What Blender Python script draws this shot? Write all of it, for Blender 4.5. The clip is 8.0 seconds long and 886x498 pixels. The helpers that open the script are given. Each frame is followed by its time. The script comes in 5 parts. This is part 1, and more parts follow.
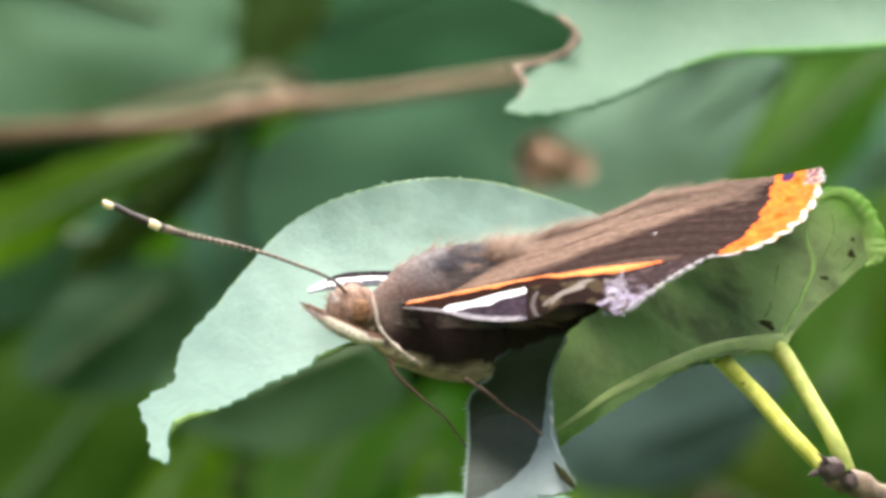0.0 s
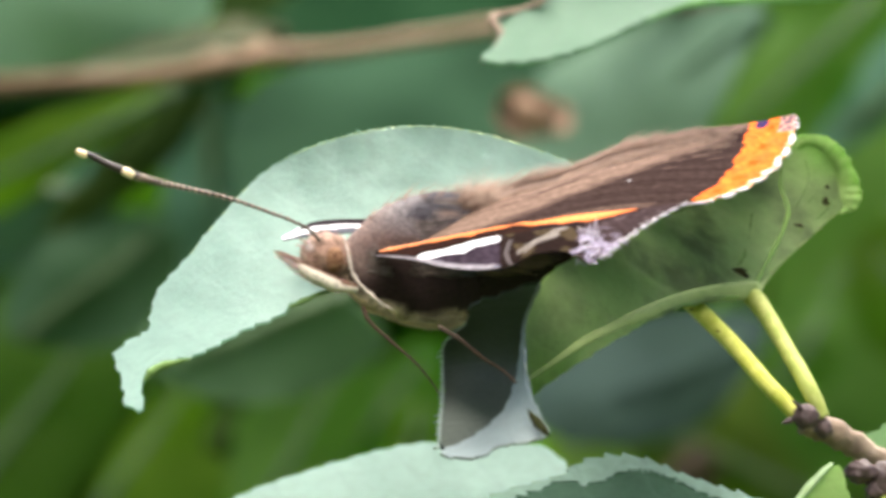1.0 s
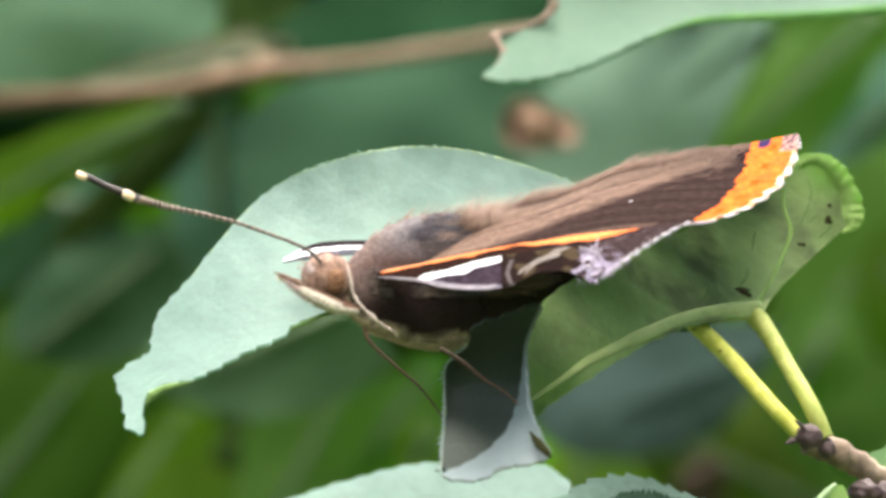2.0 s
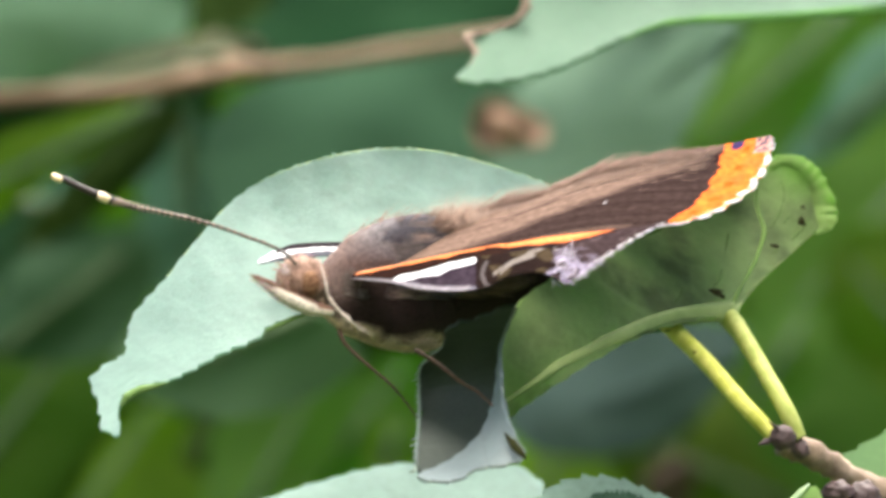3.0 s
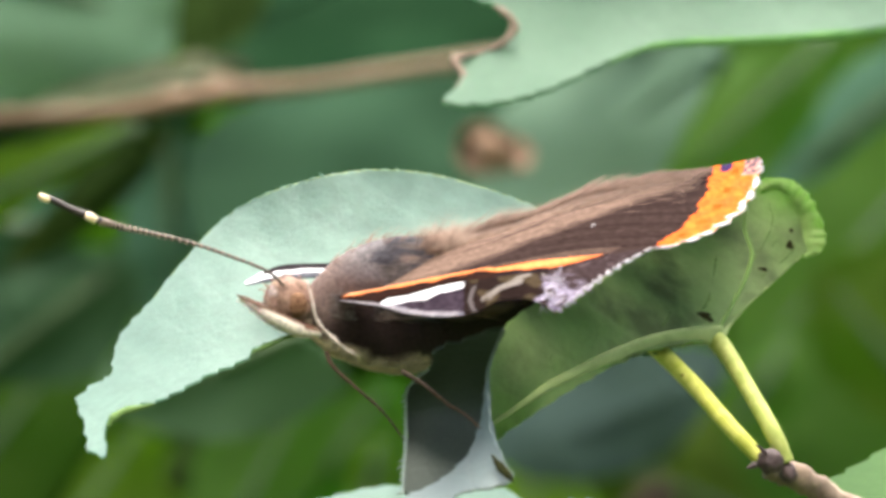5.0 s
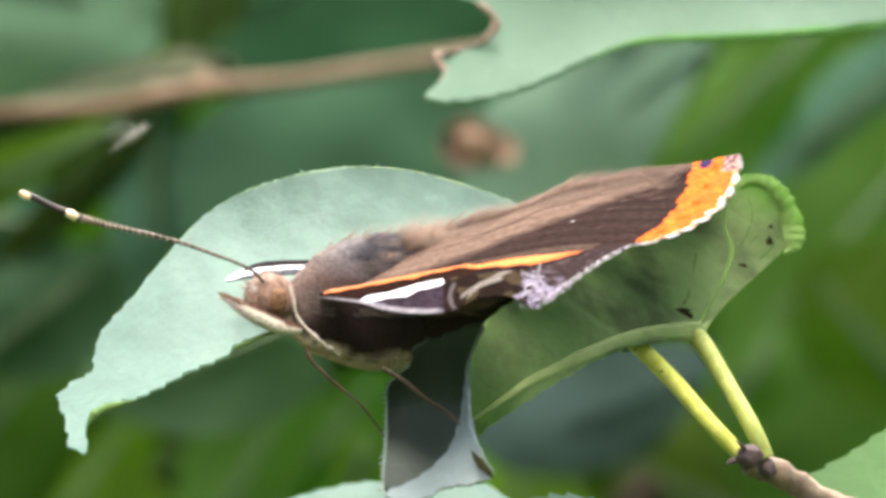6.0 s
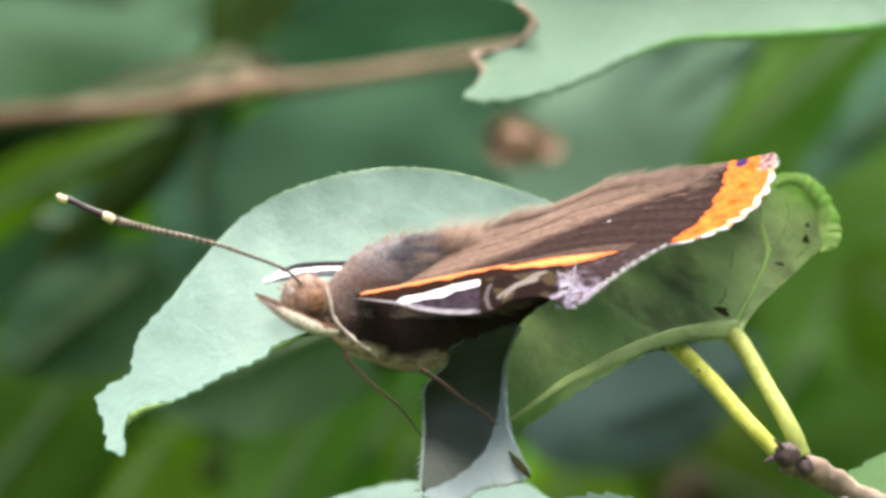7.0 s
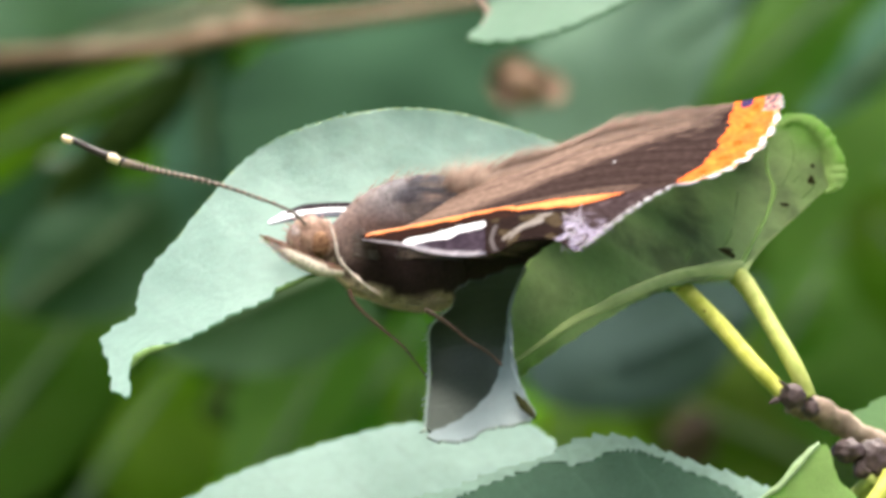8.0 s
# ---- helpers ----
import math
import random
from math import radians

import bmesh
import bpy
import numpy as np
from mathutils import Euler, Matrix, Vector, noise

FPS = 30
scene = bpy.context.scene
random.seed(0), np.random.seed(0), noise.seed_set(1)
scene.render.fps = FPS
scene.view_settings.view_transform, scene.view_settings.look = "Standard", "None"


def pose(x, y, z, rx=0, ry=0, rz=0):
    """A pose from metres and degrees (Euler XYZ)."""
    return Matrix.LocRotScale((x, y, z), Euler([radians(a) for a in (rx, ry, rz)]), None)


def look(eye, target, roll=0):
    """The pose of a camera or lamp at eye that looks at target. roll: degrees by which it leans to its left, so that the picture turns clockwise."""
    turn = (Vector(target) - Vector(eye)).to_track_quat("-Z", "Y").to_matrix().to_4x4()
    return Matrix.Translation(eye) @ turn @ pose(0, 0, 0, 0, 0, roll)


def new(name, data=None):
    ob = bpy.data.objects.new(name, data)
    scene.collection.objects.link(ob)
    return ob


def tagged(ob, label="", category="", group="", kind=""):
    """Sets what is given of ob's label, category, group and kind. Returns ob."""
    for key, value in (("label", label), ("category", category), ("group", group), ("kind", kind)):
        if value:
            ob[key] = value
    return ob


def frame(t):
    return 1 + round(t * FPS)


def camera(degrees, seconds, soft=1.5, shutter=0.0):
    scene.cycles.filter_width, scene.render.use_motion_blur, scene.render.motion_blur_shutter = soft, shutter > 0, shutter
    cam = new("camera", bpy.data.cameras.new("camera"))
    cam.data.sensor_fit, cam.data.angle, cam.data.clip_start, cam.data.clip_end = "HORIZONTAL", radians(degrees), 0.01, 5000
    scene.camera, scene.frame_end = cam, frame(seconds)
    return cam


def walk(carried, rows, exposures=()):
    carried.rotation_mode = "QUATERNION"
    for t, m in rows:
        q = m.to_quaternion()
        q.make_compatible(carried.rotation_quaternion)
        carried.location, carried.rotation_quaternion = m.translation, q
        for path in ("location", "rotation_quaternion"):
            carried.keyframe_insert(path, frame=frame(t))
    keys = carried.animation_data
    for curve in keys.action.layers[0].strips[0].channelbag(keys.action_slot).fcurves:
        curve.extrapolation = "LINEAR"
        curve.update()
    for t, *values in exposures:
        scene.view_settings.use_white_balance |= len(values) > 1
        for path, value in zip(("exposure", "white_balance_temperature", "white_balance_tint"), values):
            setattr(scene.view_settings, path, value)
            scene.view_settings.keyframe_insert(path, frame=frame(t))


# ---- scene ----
# Lengths below are in millimetres from a point 1.2 m above the ground, x to the right, y away, z up.
from mathutils import geometry

HEIGHT = 1200.0


def spot(p):
    return Vector((p[0], p[1], p[2] + HEIGHT)) * 0.001


def eye_pose(x, y, z, tilt, roll, turn):
    return pose(x / 1000, (y - 700) / 1000, (z + HEIGHT) / 1000, 90 + tilt, roll, turn)


# ---- camera: a long lens held by hand, 0.7 m from the butterfly ----
cam = camera(4.2765, 8.0, soft=3.6, shutter=0.5)
cam.data.dof.use_dof = True
cam.data.dof.focus_distance = 0.702
cam.data.dof.aperture_fstop = 80.0
walk(cam, [
    (0, eye_pose(-2.29, 0.63, -2.14, 0.243, -0.424, 0.178)),
    (0.1, eye_pose(-2.27, 0.72, -2.27, 0.270, -0.428, 0.213)),
    (0.2, eye_pose(-2.25, 0.81, -2.39, 0.280, -0.432, 0.264)),
    (0.3, eye_pose(-2.24, 0.90, -2.52, 0.261, -0.437, 0.277)),
    (0.4, eye_pose(-2.22, 0.99, -2.64, 0.230, -0.441, 0.298)),
    (0.5, eye_pose(-2.20, 1.08, -2.77, 0.202, -0.445, 0.305)),
    (0.6, eye_pose(-1.97, 1.02, -2.81, 0.153, -0.424, 0.313)),
    (0.7, eye_pose(-1.74, 0.96, -2.84, 0.117, -0.402, 0.288)),
    (0.8, eye_pose(-1.52, 0.89, -2.88, 0.085, -0.381, 0.236)),
    (0.9, eye_pose(-1.29, 0.83, -2.91, 0.077, -0.359, 0.211)),
    (1, eye_pose(-1.06, 0.77, -2.95, 0.058, -0.338, 0.153)),
    (1.1, eye_pose(-0.90, 0.80, -2.79, 0.050, -0.282, 0.117)),
    (1.2, eye_pose(-0.74, 0.83, -2.62, 0.063, -0.227, 0.091)),
    (2.3, eye_pose(0.01, 3.02, -1.14, -0.003, -0.073, 0.269)),
    (2.4, eye_pose(-0.57, 2.90, -1.34, -0.014, -0.075, 0.220)),
    (2.5, eye_pose(-1.16, 2.78, -1.54, -0.035, -0.078, 0.173)),
    (2.6, eye_pose(-1.16, 2.44, -1.42, -0.074, -0.077, 0.159)),
    (2.7, eye_pose(-1.15, 2.10, -1.30, -0.065, -0.077, 0.142)),
    (2.8, eye_pose(-1.15, 1.75, -1.19, -0.041, -0.076, 0.111)),
    (2.9, eye_pose(-1.14, 1.41, -1.07, -0.029, -0.076, 0.080)),
    (3, eye_pose(-1.14, 1.07, -0.95, 0.004, -0.075, 0.031)),
    (3.1, eye_pose(-1.29, 1.19, -0.93, 0.027, -0.111, -0.013)),
    (3.2, eye_pose(-1.44, 1.31, -0.90, 0.068, -0.146, -0.087)),
    (3.3, eye_pose(-1.60, 1.42, -0.88, 0.106, -0.182, -0.128)),
    (3.4, eye_pose(-1.75, 1.54, -0.85, 0.131, -0.217, -0.149)),
    (3.5, eye_pose(-1.90, 1.66, -0.83, 0.127, -0.253, -0.143)),
    (3.6, eye_pose(-1.82, 1.67, -0.82, 0.104, -0.279, -0.104)),
    (3.7, eye_pose(-1.75, 1.69, -0.81, 0.087, -0.305, -0.087)),
    (3.8, eye_pose(-1.67, 1.70, -0.79, 0.067, -0.330, -0.065)),
    (3.9, eye_pose(-1.60, 1.72, -0.78, 0.049, -0.356, -0.062)),
    (4, eye_pose(-1.52, 1.73, -0.77, 0.031, -0.382, -0.060)),
    (4.1, eye_pose(-1.70, 1.68, -0.66, 0.012, -0.386, -0.074)),
    (4.2, eye_pose(-1.88, 1.63, -0.55, -0.008, -0.390, -0.097)),
    (4.3, eye_pose(-2.05, 1.59, -0.43, -0.001, -0.393, -0.103)),
    (4.4, eye_pose(-2.23, 1.54, -0.32, 0.023, -0.397, -0.115)),
    (4.5, eye_pose(-2.41, 1.49, -0.21, 0.023, -0.401, -0.125)),
    (4.6, eye_pose(-2.41, 2.03, -0.69, 0.084, -0.375, -0.135)),
    (4.7, eye_pose(-2.40, 2.58, -1.18, 0.129, -0.348, -0.134)),
    (5.8, eye_pose(0.23, 1.77, -1.10, 0.121, -0.278, -0.011)),
    (5.9, eye_pose(-0.24, 1.26, -1.01, 0.112, -0.263, -0.057)),
    (6, eye_pose(-0.71, 0.76, -0.92, 0.091, -0.248, -0.089)),
    (6.1, eye_pose(-0.57, 0.61, -0.74, 0.077, -0.198, -0.082)),
    (6.2, eye_pose(-0.43, 0.46, -0.55, 0.043, -0.149, -0.067)),
    (6.3, eye_pose(-0.28, 0.30, -0.37, 0.025, -0.099, -0.055)),
    (6.4, eye_pose(-0.14, 0.15, -0.18, 0.008, -0.050, -0.024)),
    (6.5, eye_pose(-0.00, -0.00, -0.00, 0.000, -0.000, -0.000)),
    (6.6, eye_pose(0.23, -0.15, -0.06, 0.028, 0.015, 0.050)),
    (6.7, eye_pose(0.46, -0.30, -0.11, 0.035, 0.030, 0.087)),
    (6.8, eye_pose(0.68, -0.46, -0.17, 0.039, 0.046, 0.144)),
    (6.9, eye_pose(0.91, -0.61, -0.22, 0.040, 0.061, 0.181)),
    (7, eye_pose(1.14, -0.76, -0.28, 0.041, 0.076, 0.240)),
    (7.1, eye_pose(1.14, -0.72, -0.43, 0.065, 0.063, 0.238)),
    (7.2, eye_pose(1.14, -0.68, -0.59, 0.068, 0.050, 0.242)),
    (7.3, eye_pose(1.13, -0.65, -0.74, 0.067, 0.038, 0.245)),
    (7.4, eye_pose(1.13, -0.61, -0.90, 0.014, 0.025, 0.264)),
    (7.5, eye_pose(1.13, -0.57, -1.05, -0.019, 0.012, 0.269)),
    (7.6, eye_pose(1.06, -0.52, -0.90, -0.086, 0.032, 0.284)),
    (7.7, eye_pose(1.00, -0.47, -0.75, -0.144, 0.051, 0.280)),
    (7.8, eye_pose(0.93, -0.42, -0.60, -0.227, 0.071, 0.280)),
    (7.9, eye_pose(0.87, -0.37, -0.45, -0.264, 0.090, 0.265)),
    (8, eye_pose(0.80, -0.32, -0.30, -0.242, 0.110, 0.237)),
], exposures=((0.0, 1.53, 6500, 7), (8.0, 1.53, 6500, 7)))

# ---- daylight ----
SUN_UP, SUN_TURN = radians(64), radians(176)
world = bpy.data.worlds.new("sky")
world.use_nodes = True
scene.world = world
sky = world.node_tree.nodes.new("ShaderNodeTexSky")
sky.sky_type, sky.sun_disc, sky.sun_elevation, sky.sun_rotation = "NISHITA", False, SUN_UP, SUN_TURN
sky.air_density, sky.dust_density, sky.ozone_density = 0.8, 6.0, 0.6
background = world.node_tree.nodes["Background"]
background.inputs["Strength"].default_value = 0.125
world.node_tree.links.new(sky.outputs[0], background.inputs[0])
sun_light = bpy.data.lights.new("sun", "SUN")
sun_light.energy, sun_light.angle, sun_light.color = 3.6, radians(32), (1.0, 0.95, 0.86)
sun = new("sun", sun_light)
toward_sun = Vector((math.sin(SUN_TURN) * math.cos(SUN_UP), -math.cos(SUN_TURN) * math.cos(SUN_UP), math.sin(SUN_UP)))
sun.matrix_basis = look(toward_sun * 20 + Vector((0, 0, 1.2)), (0, 0, 1.2))


# ---- materials ----
def shader(name):
    m = bpy.data.materials.new(name)
    m.use_nodes = True
    nodes, links = m.node_tree.nodes, m.node_tree.links
    return m, nodes, links, nodes["Principled BSDF"]


def math_node(nodes, links, op, a, b=None):
    n = nodes.new("ShaderNodeMath")
    n.operation = op
    for i, v in enumerate((a, b)):
        if v is None:
            continue
        if isinstance(v, (int, float)):
            n.inputs[i].default_value = v
        else:
            links.new(v, n.inputs[i])
    return n.outputs[0]


def noise_node(nodes, links, scale, detail=4, rough=0.55, stretch=None):
    co = nodes.new("ShaderNodeTexCoord")
    n = nodes.new("ShaderNodeTexNoise")
    n.inputs["Scale"].default_value, n.inputs["Detail"].default_value, n.inputs["Roughness"].default_value = scale, detail, rough
    if stretch:
        mp = nodes.new("ShaderNodeMapping")
        mp.inputs["Scale"].default_value = stretch
        links.new(co.outputs["Object"], mp.inputs[0])
        links.new(mp.outputs[0], n.inputs["Vector"])
    else:
        links.new(co.outputs["Object"], n.inputs["Vector"])
    return n.outputs["Fac"]


def ramp(nodes, links, fac, stops):
    r = nodes.new("ShaderNodeValToRGB")
    while len(r.color_ramp.elements) < len(stops):
        r.color_ramp.elements.new(0.5)
    for e, (p, c) in zip(r.color_ramp.elements, stops):
        e.position, e.color = p, (*c, 1)
    links.new(fac, r.inputs[0])
    return r.outputs[0]


def mix(nodes, links, fac, a, b, kind="MIX"):
    n = nodes.new("ShaderNodeMix")
    n.data_type, n.blend_type = "RGBA", kind
    for i, v in ((0, fac), (6, a), (7, b)):
        if isinstance(v, (int, float)):
            n.inputs[i].default_value = v
        elif isinstance(v, tuple):
            n.inputs[i].default_value = (*v, 1)
        else:
            links.new(v, n.inputs[i])
    return n.outputs[2]


def ramp_value(nodes, links, fac, low, high):
    n = nodes.new("ShaderNodeMapRange")
    n.inputs[1].default_value, n.inputs[2].default_value = low, high
    links.new(fac, n.inputs[0])
    return n.outputs[0]


def leaf_material(name, dark, light, vein, rough=0.42, glow=0.3, through_colour=None, spacing=0.42, spec=0.5, vein_amount=0.6, stain_or_slit=0.0, mottle=0.38, ridge=0.22, relief=0.5):
    """Leaf: side veins slanting from the midrib, fine net, stains; lets light through. Its map runs in centimetres."""
    m, nodes, links, bsdf = shader(name)
    uv = nodes.new("ShaderNodeUVMap")
    sep = nodes.new("ShaderNodeSeparateXYZ")
    links.new(uv.outputs[0], sep.inputs[0])
    u, v = sep.outputs[0], math_node(nodes, links, "ABSOLUTE", sep.outputs[1])
    wob = noise_node(nodes, links, 260, 2)
    slant = math_node(nodes, links, "SUBTRACT", u, math_node(nodes, links, "MULTIPLY", v, 0.75))
    slant = math_node(nodes, links, "ADD", slant, math_node(nodes, links, "MULTIPLY", wob, 0.16))
    saw = math_node(nodes, links, "PINGPONG", slant, spacing / 2)
    side = math_node(nodes, links, "LESS_THAN", saw, 0.018)
    soft_side = math_node(nodes, links, "SUBTRACT", 1.0, math_node(nodes, links, "MINIMUM", math_node(nodes, links, "MULTIPLY", saw, 34.0), 1.0))
    vor = nodes.new("ShaderNodeTexVoronoi")
    vor.feature = "DISTANCE_TO_EDGE"
    vor.inputs["Scale"].default_value = 2600
    co = nodes.new("ShaderNodeTexCoord")
    links.new(co.outputs["Object"], vor.inputs["Vector"])
    net = math_node(nodes, links, "SUBTRACT", 1.0, math_node(nodes, links, "MINIMUM", math_node(nodes, links, "MULTIPLY", vor.outputs["Distance"], 9.0), 1.0))
    broad = noise_node(nodes, links, 90, 3)
    fine = noise_node(nodes, links, 1400, 5)
    col = ramp(nodes, links, broad, [(0.3, dark), (0.72, light)])
    col = mix(nodes, links, math_node(nodes, links, "MULTIPLY", ramp_value(nodes, links, fine, 0.38, 0.64), mottle), col, tuple(c * 0.62 for c in light))
    col = mix(nodes, links, math_node(nodes, links, "MULTIPLY", net, 0.28), col, vein)
    col = mix(nodes, links, math_node(nodes, links, "MULTIPLY", soft_side, vein_amount), col, vein)
    blot = math_node(nodes, links, "MULTIPLY", ramp_value(nodes, links, noise_node(nodes, links, 230, 5), 0.5, 0.68), stain_or_slit)
    col = mix(nodes, links, blot, col, tuple(c * 0.35 for c in dark))
    links.new(col, bsdf.inputs["Base Color"])
    bsdf.inputs["Roughness"].default_value = rough
    bsdf.inputs["Specular IOR Level"].default_value = spec
    bump = nodes.new("ShaderNodeBump")
    bump.inputs["Strength"].default_value, bump.inputs["Distance"].default_value = relief, 0.00014
    height = math_node(nodes, links, "SUBTRACT", math_node(nodes, links, "MULTIPLY", fine, 0.5), math_node(nodes, links, "ADD", math_node(nodes, links, "MULTIPLY", soft_side, ridge), math_node(nodes, links, "MULTIPLY", net, 0.12)))
    links.new(height, bump.inputs["Height"])
    links.new(bump.outputs[0], bsdf.inputs["Normal"])
    tr = nodes.new("ShaderNodeBsdfTranslucent")
    tc = through_colour or (light[0] * 1.3, light[1] * 1.5, light[2] * 0.5)
    tcol = mix(nodes, links, math_node(nodes, links, "MULTIPLY", soft_side, 0.3), mix(nodes, links, broad, tuple(c * 0.7 for c in tc), tuple(c * 1.2 for c in tc)), tuple(c * 0.6 for c in tc))
    links.new(mix(nodes, links, blot, tcol, tuple(c * 0.3 for c in tc)), tr.inputs[0])
    ms = nodes.new("ShaderNodeMixShader")
    ms.inputs[0].default_value = glow
    links.new(bsdf.outputs[0], ms.inputs[1])
    links.new(tr.outputs[0], ms.inputs[2])
    links.new(ms.outputs[0], nodes["Material Output"].inputs[0])
    return m


def scale_material(name, rough=0.6, sheen=0.3, grain=(1, 1, 1), amount=0.45, size=2600, spec=0.12):
    """Wing or body surface: the colour attribute with fine scale grain."""
    m, nodes, links, bsdf = shader(name)
    at = nodes.new("ShaderNodeAttribute")
    at.attribute_name = "pattern"
    g = noise_node(nodes, links, size, 4, 0.6, grain)
    b = noise_node(nodes, links, 500, 3)
    tone = ramp(nodes, links, g, [(0.3, (1 - amount,) * 3), (0.7, (1 + amount * 0.4,) * 3)])
    col = mix(nodes, links, 1.0, at.outputs["Color"], tone, "MULTIPLY")
    col = mix(nodes, links, math_node(nodes, links, "MULTIPLY", b, 0.25), col, mix(nodes, links, 1.0, at.outputs["Color"], (0.6, 0.58, 0.6), "MULTIPLY"))
    links.new(col, bsdf.inputs["Base Color"])
    bsdf.inputs["Roughness"].default_value = rough
    bsdf.inputs["Sheen Weight"].default_value = sheen
    bsdf.inputs["Sheen Roughness"].default_value = 0.4
    bsdf.inputs["Specular IOR Level"].default_value = spec
    bump = nodes.new("ShaderNodeBump")
    bump.inputs["Strength"].default_value, bump.inputs["Distance"].default_value = 0.6, 0.0001
    links.new(g, bump.inputs["Height"])
    links.new(bump.outputs[0], bsdf.inputs["Normal"])
    return m


def plain_material(name, dark, light, scale=800, rough=0.5, spec=0.5, bump_mm=0.1, stretch=None):
    m, nodes, links, bsdf = shader(name)
    n = noise_node(nodes, links, scale, 5, 0.6, stretch)
    links.new(ramp(nodes, links, n, [(0.3, dark), (0.7, light)]), bsdf.inputs["Base Color"])
    bsdf.inputs["Roughness"].default_value, bsdf.inputs["Specular IOR Level"].default_value = rough, spec
    bump = nodes.new("ShaderNodeBump")
    bump.inputs["Strength"].default_value, bump.inputs["Distance"].default_value = 0.7, bump_mm / 1000
    links.new(n, bump.inputs["Height"])
    links.new(bump.outputs[0], bsdf.inputs["Normal"])
    return m


PALE_LEAF = leaf_material("pale_leaf", (0.163, 0.261, 0.225), (0.225, 0.331, 0.296), (0.26, 0.366, 0.33), rough=0.6, spec=0.32, glow=0.38, through_colour=(0.46, 0.78, 0.54), vein_amount=0.07, mottle=0.85, ridge=0.06, relief=1.0)
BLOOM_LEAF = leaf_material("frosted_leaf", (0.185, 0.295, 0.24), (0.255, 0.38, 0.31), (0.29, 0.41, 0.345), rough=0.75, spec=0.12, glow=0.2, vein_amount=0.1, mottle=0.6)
UPPER_LEAF = leaf_material("mint_leaf", (0.085, 0.172, 0.108), (0.155, 0.245, 0.178), (0.2, 0.31, 0.225), rough=0.65, spec=0.2, glow=0.35, through_colour=(0.2, 0.5, 0.2), vein_amount=0.1, mottle=0.4)
UNDER_LEAF = leaf_material("leaf_underside", (0.2, 0.272, 0.125), (0.268, 0.35, 0.165), (0.31, 0.4, 0.185), rough=0.7, spec=0.12, glow=0.42, through_colour=(0.54, 0.9, 0.24), stain_or_slit=0.75, vein_amount=0.3, mottle=0.85, relief=1.0)
# Near-black copy of the leaf colour: the hanging curl's shade is put into it.
CURL_SHADE_LEAF = leaf_material("curl_shade_leaf", (0.028, 0.043, 0.03), (0.047, 0.066, 0.05), (0.065, 0.085, 0.065), rough=0.6, glow=0.1, vein_amount=0.2)
FRESH_LEAF = leaf_material("fresh_leaf", (0.055, 0.13, 0.035), (0.08, 0.175, 0.05), (0.11, 0.21, 0.07), rough=0.7, spec=0.12, glow=0.35, vein_amount=0.35)
# Bluish shrub green with shade put into the colour.
BLUE_LEAF = leaf_material("shade_toned_leaf", (0.027, 0.069, 0.037), (0.04, 0.093, 0.05), (0.03, 0.086, 0.038), rough=0.85, spec=0.05, glow=0.25, spacing=0.9, vein_amount=0.3)
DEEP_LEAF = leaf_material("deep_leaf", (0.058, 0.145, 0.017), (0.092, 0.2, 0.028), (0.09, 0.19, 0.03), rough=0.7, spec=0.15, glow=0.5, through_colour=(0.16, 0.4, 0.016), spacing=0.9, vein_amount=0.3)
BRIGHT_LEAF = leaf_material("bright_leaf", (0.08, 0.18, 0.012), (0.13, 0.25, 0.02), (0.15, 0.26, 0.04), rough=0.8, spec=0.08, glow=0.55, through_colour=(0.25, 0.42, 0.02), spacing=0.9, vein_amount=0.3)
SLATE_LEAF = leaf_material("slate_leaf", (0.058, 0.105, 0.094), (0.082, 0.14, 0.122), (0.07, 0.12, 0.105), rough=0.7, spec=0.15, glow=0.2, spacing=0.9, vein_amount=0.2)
# Darkest shrub green; the shade is in the colour itself.
DARK_LEAF = leaf_material("dark_shade_toned_leaf", (0.01, 0.036, 0.014), (0.018, 0.052, 0.022), (0.022, 0.06, 0.025), rough=0.9, spec=0.02, glow=0.12, spacing=0.9, vein_amount=0.2)
PALE_RIM_LEAF = leaf_material("pale_edge", (0.26, 0.34, 0.3), (0.34, 0.43, 0.38), (0.33, 0.4, 0.34), rough=0.5, glow=0.2, vein_amount=0.1)
# Bluish white of reflected sky is put into the lip's colour.
SKY_TONED_LIP = leaf_material("sky_toned_lip", (0.17, 0.228, 0.235), (0.25, 0.31, 0.322), (0.25, 0.29, 0.28), rough=0.55, glow=0.15, vein_amount=0.15)
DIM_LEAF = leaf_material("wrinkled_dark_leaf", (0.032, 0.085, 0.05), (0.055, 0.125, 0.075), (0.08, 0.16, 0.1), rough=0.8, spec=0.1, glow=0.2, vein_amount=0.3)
MID_LEAF = leaf_material("mid_green_leaf", (0.045, 0.115, 0.055), (0.065, 0.148, 0.075), (0.085, 0.165, 0.085), rough=0.6, spec=0.2, glow=0.25, vein_amount=0.4)
GREY_LEAF = leaf_material("grey_green_leaf", (0.055, 0.14, 0.082), (0.08, 0.18, 0.11), (0.09, 0.19, 0.12), rough=0.75, spec=0.15, glow=0.2, spacing=0.9, vein_amount=0.2)
STALK = plain_material("leaf_stalk", (0.3, 0.37, 0.08), (0.5, 0.54, 0.17), 1100, 0.7, 0.25, 0.05)
BRIGHT_STALK = plain_material("yellow_stalk", (0.5, 0.54, 0.07), (0.76, 0.77, 0.2), 1100, 0.7, 0.25, 0.05)
STALK_SPOT = plain_material("stalk_speck", (0.2, 0.19, 0.03), (0.3, 0.27, 0.05), 900, 0.8, 0.1)
RIB = plain_material("leaf_rib", (0.215, 0.3, 0.11), (0.33, 0.42, 0.17), 420, 0.75, 0.15)
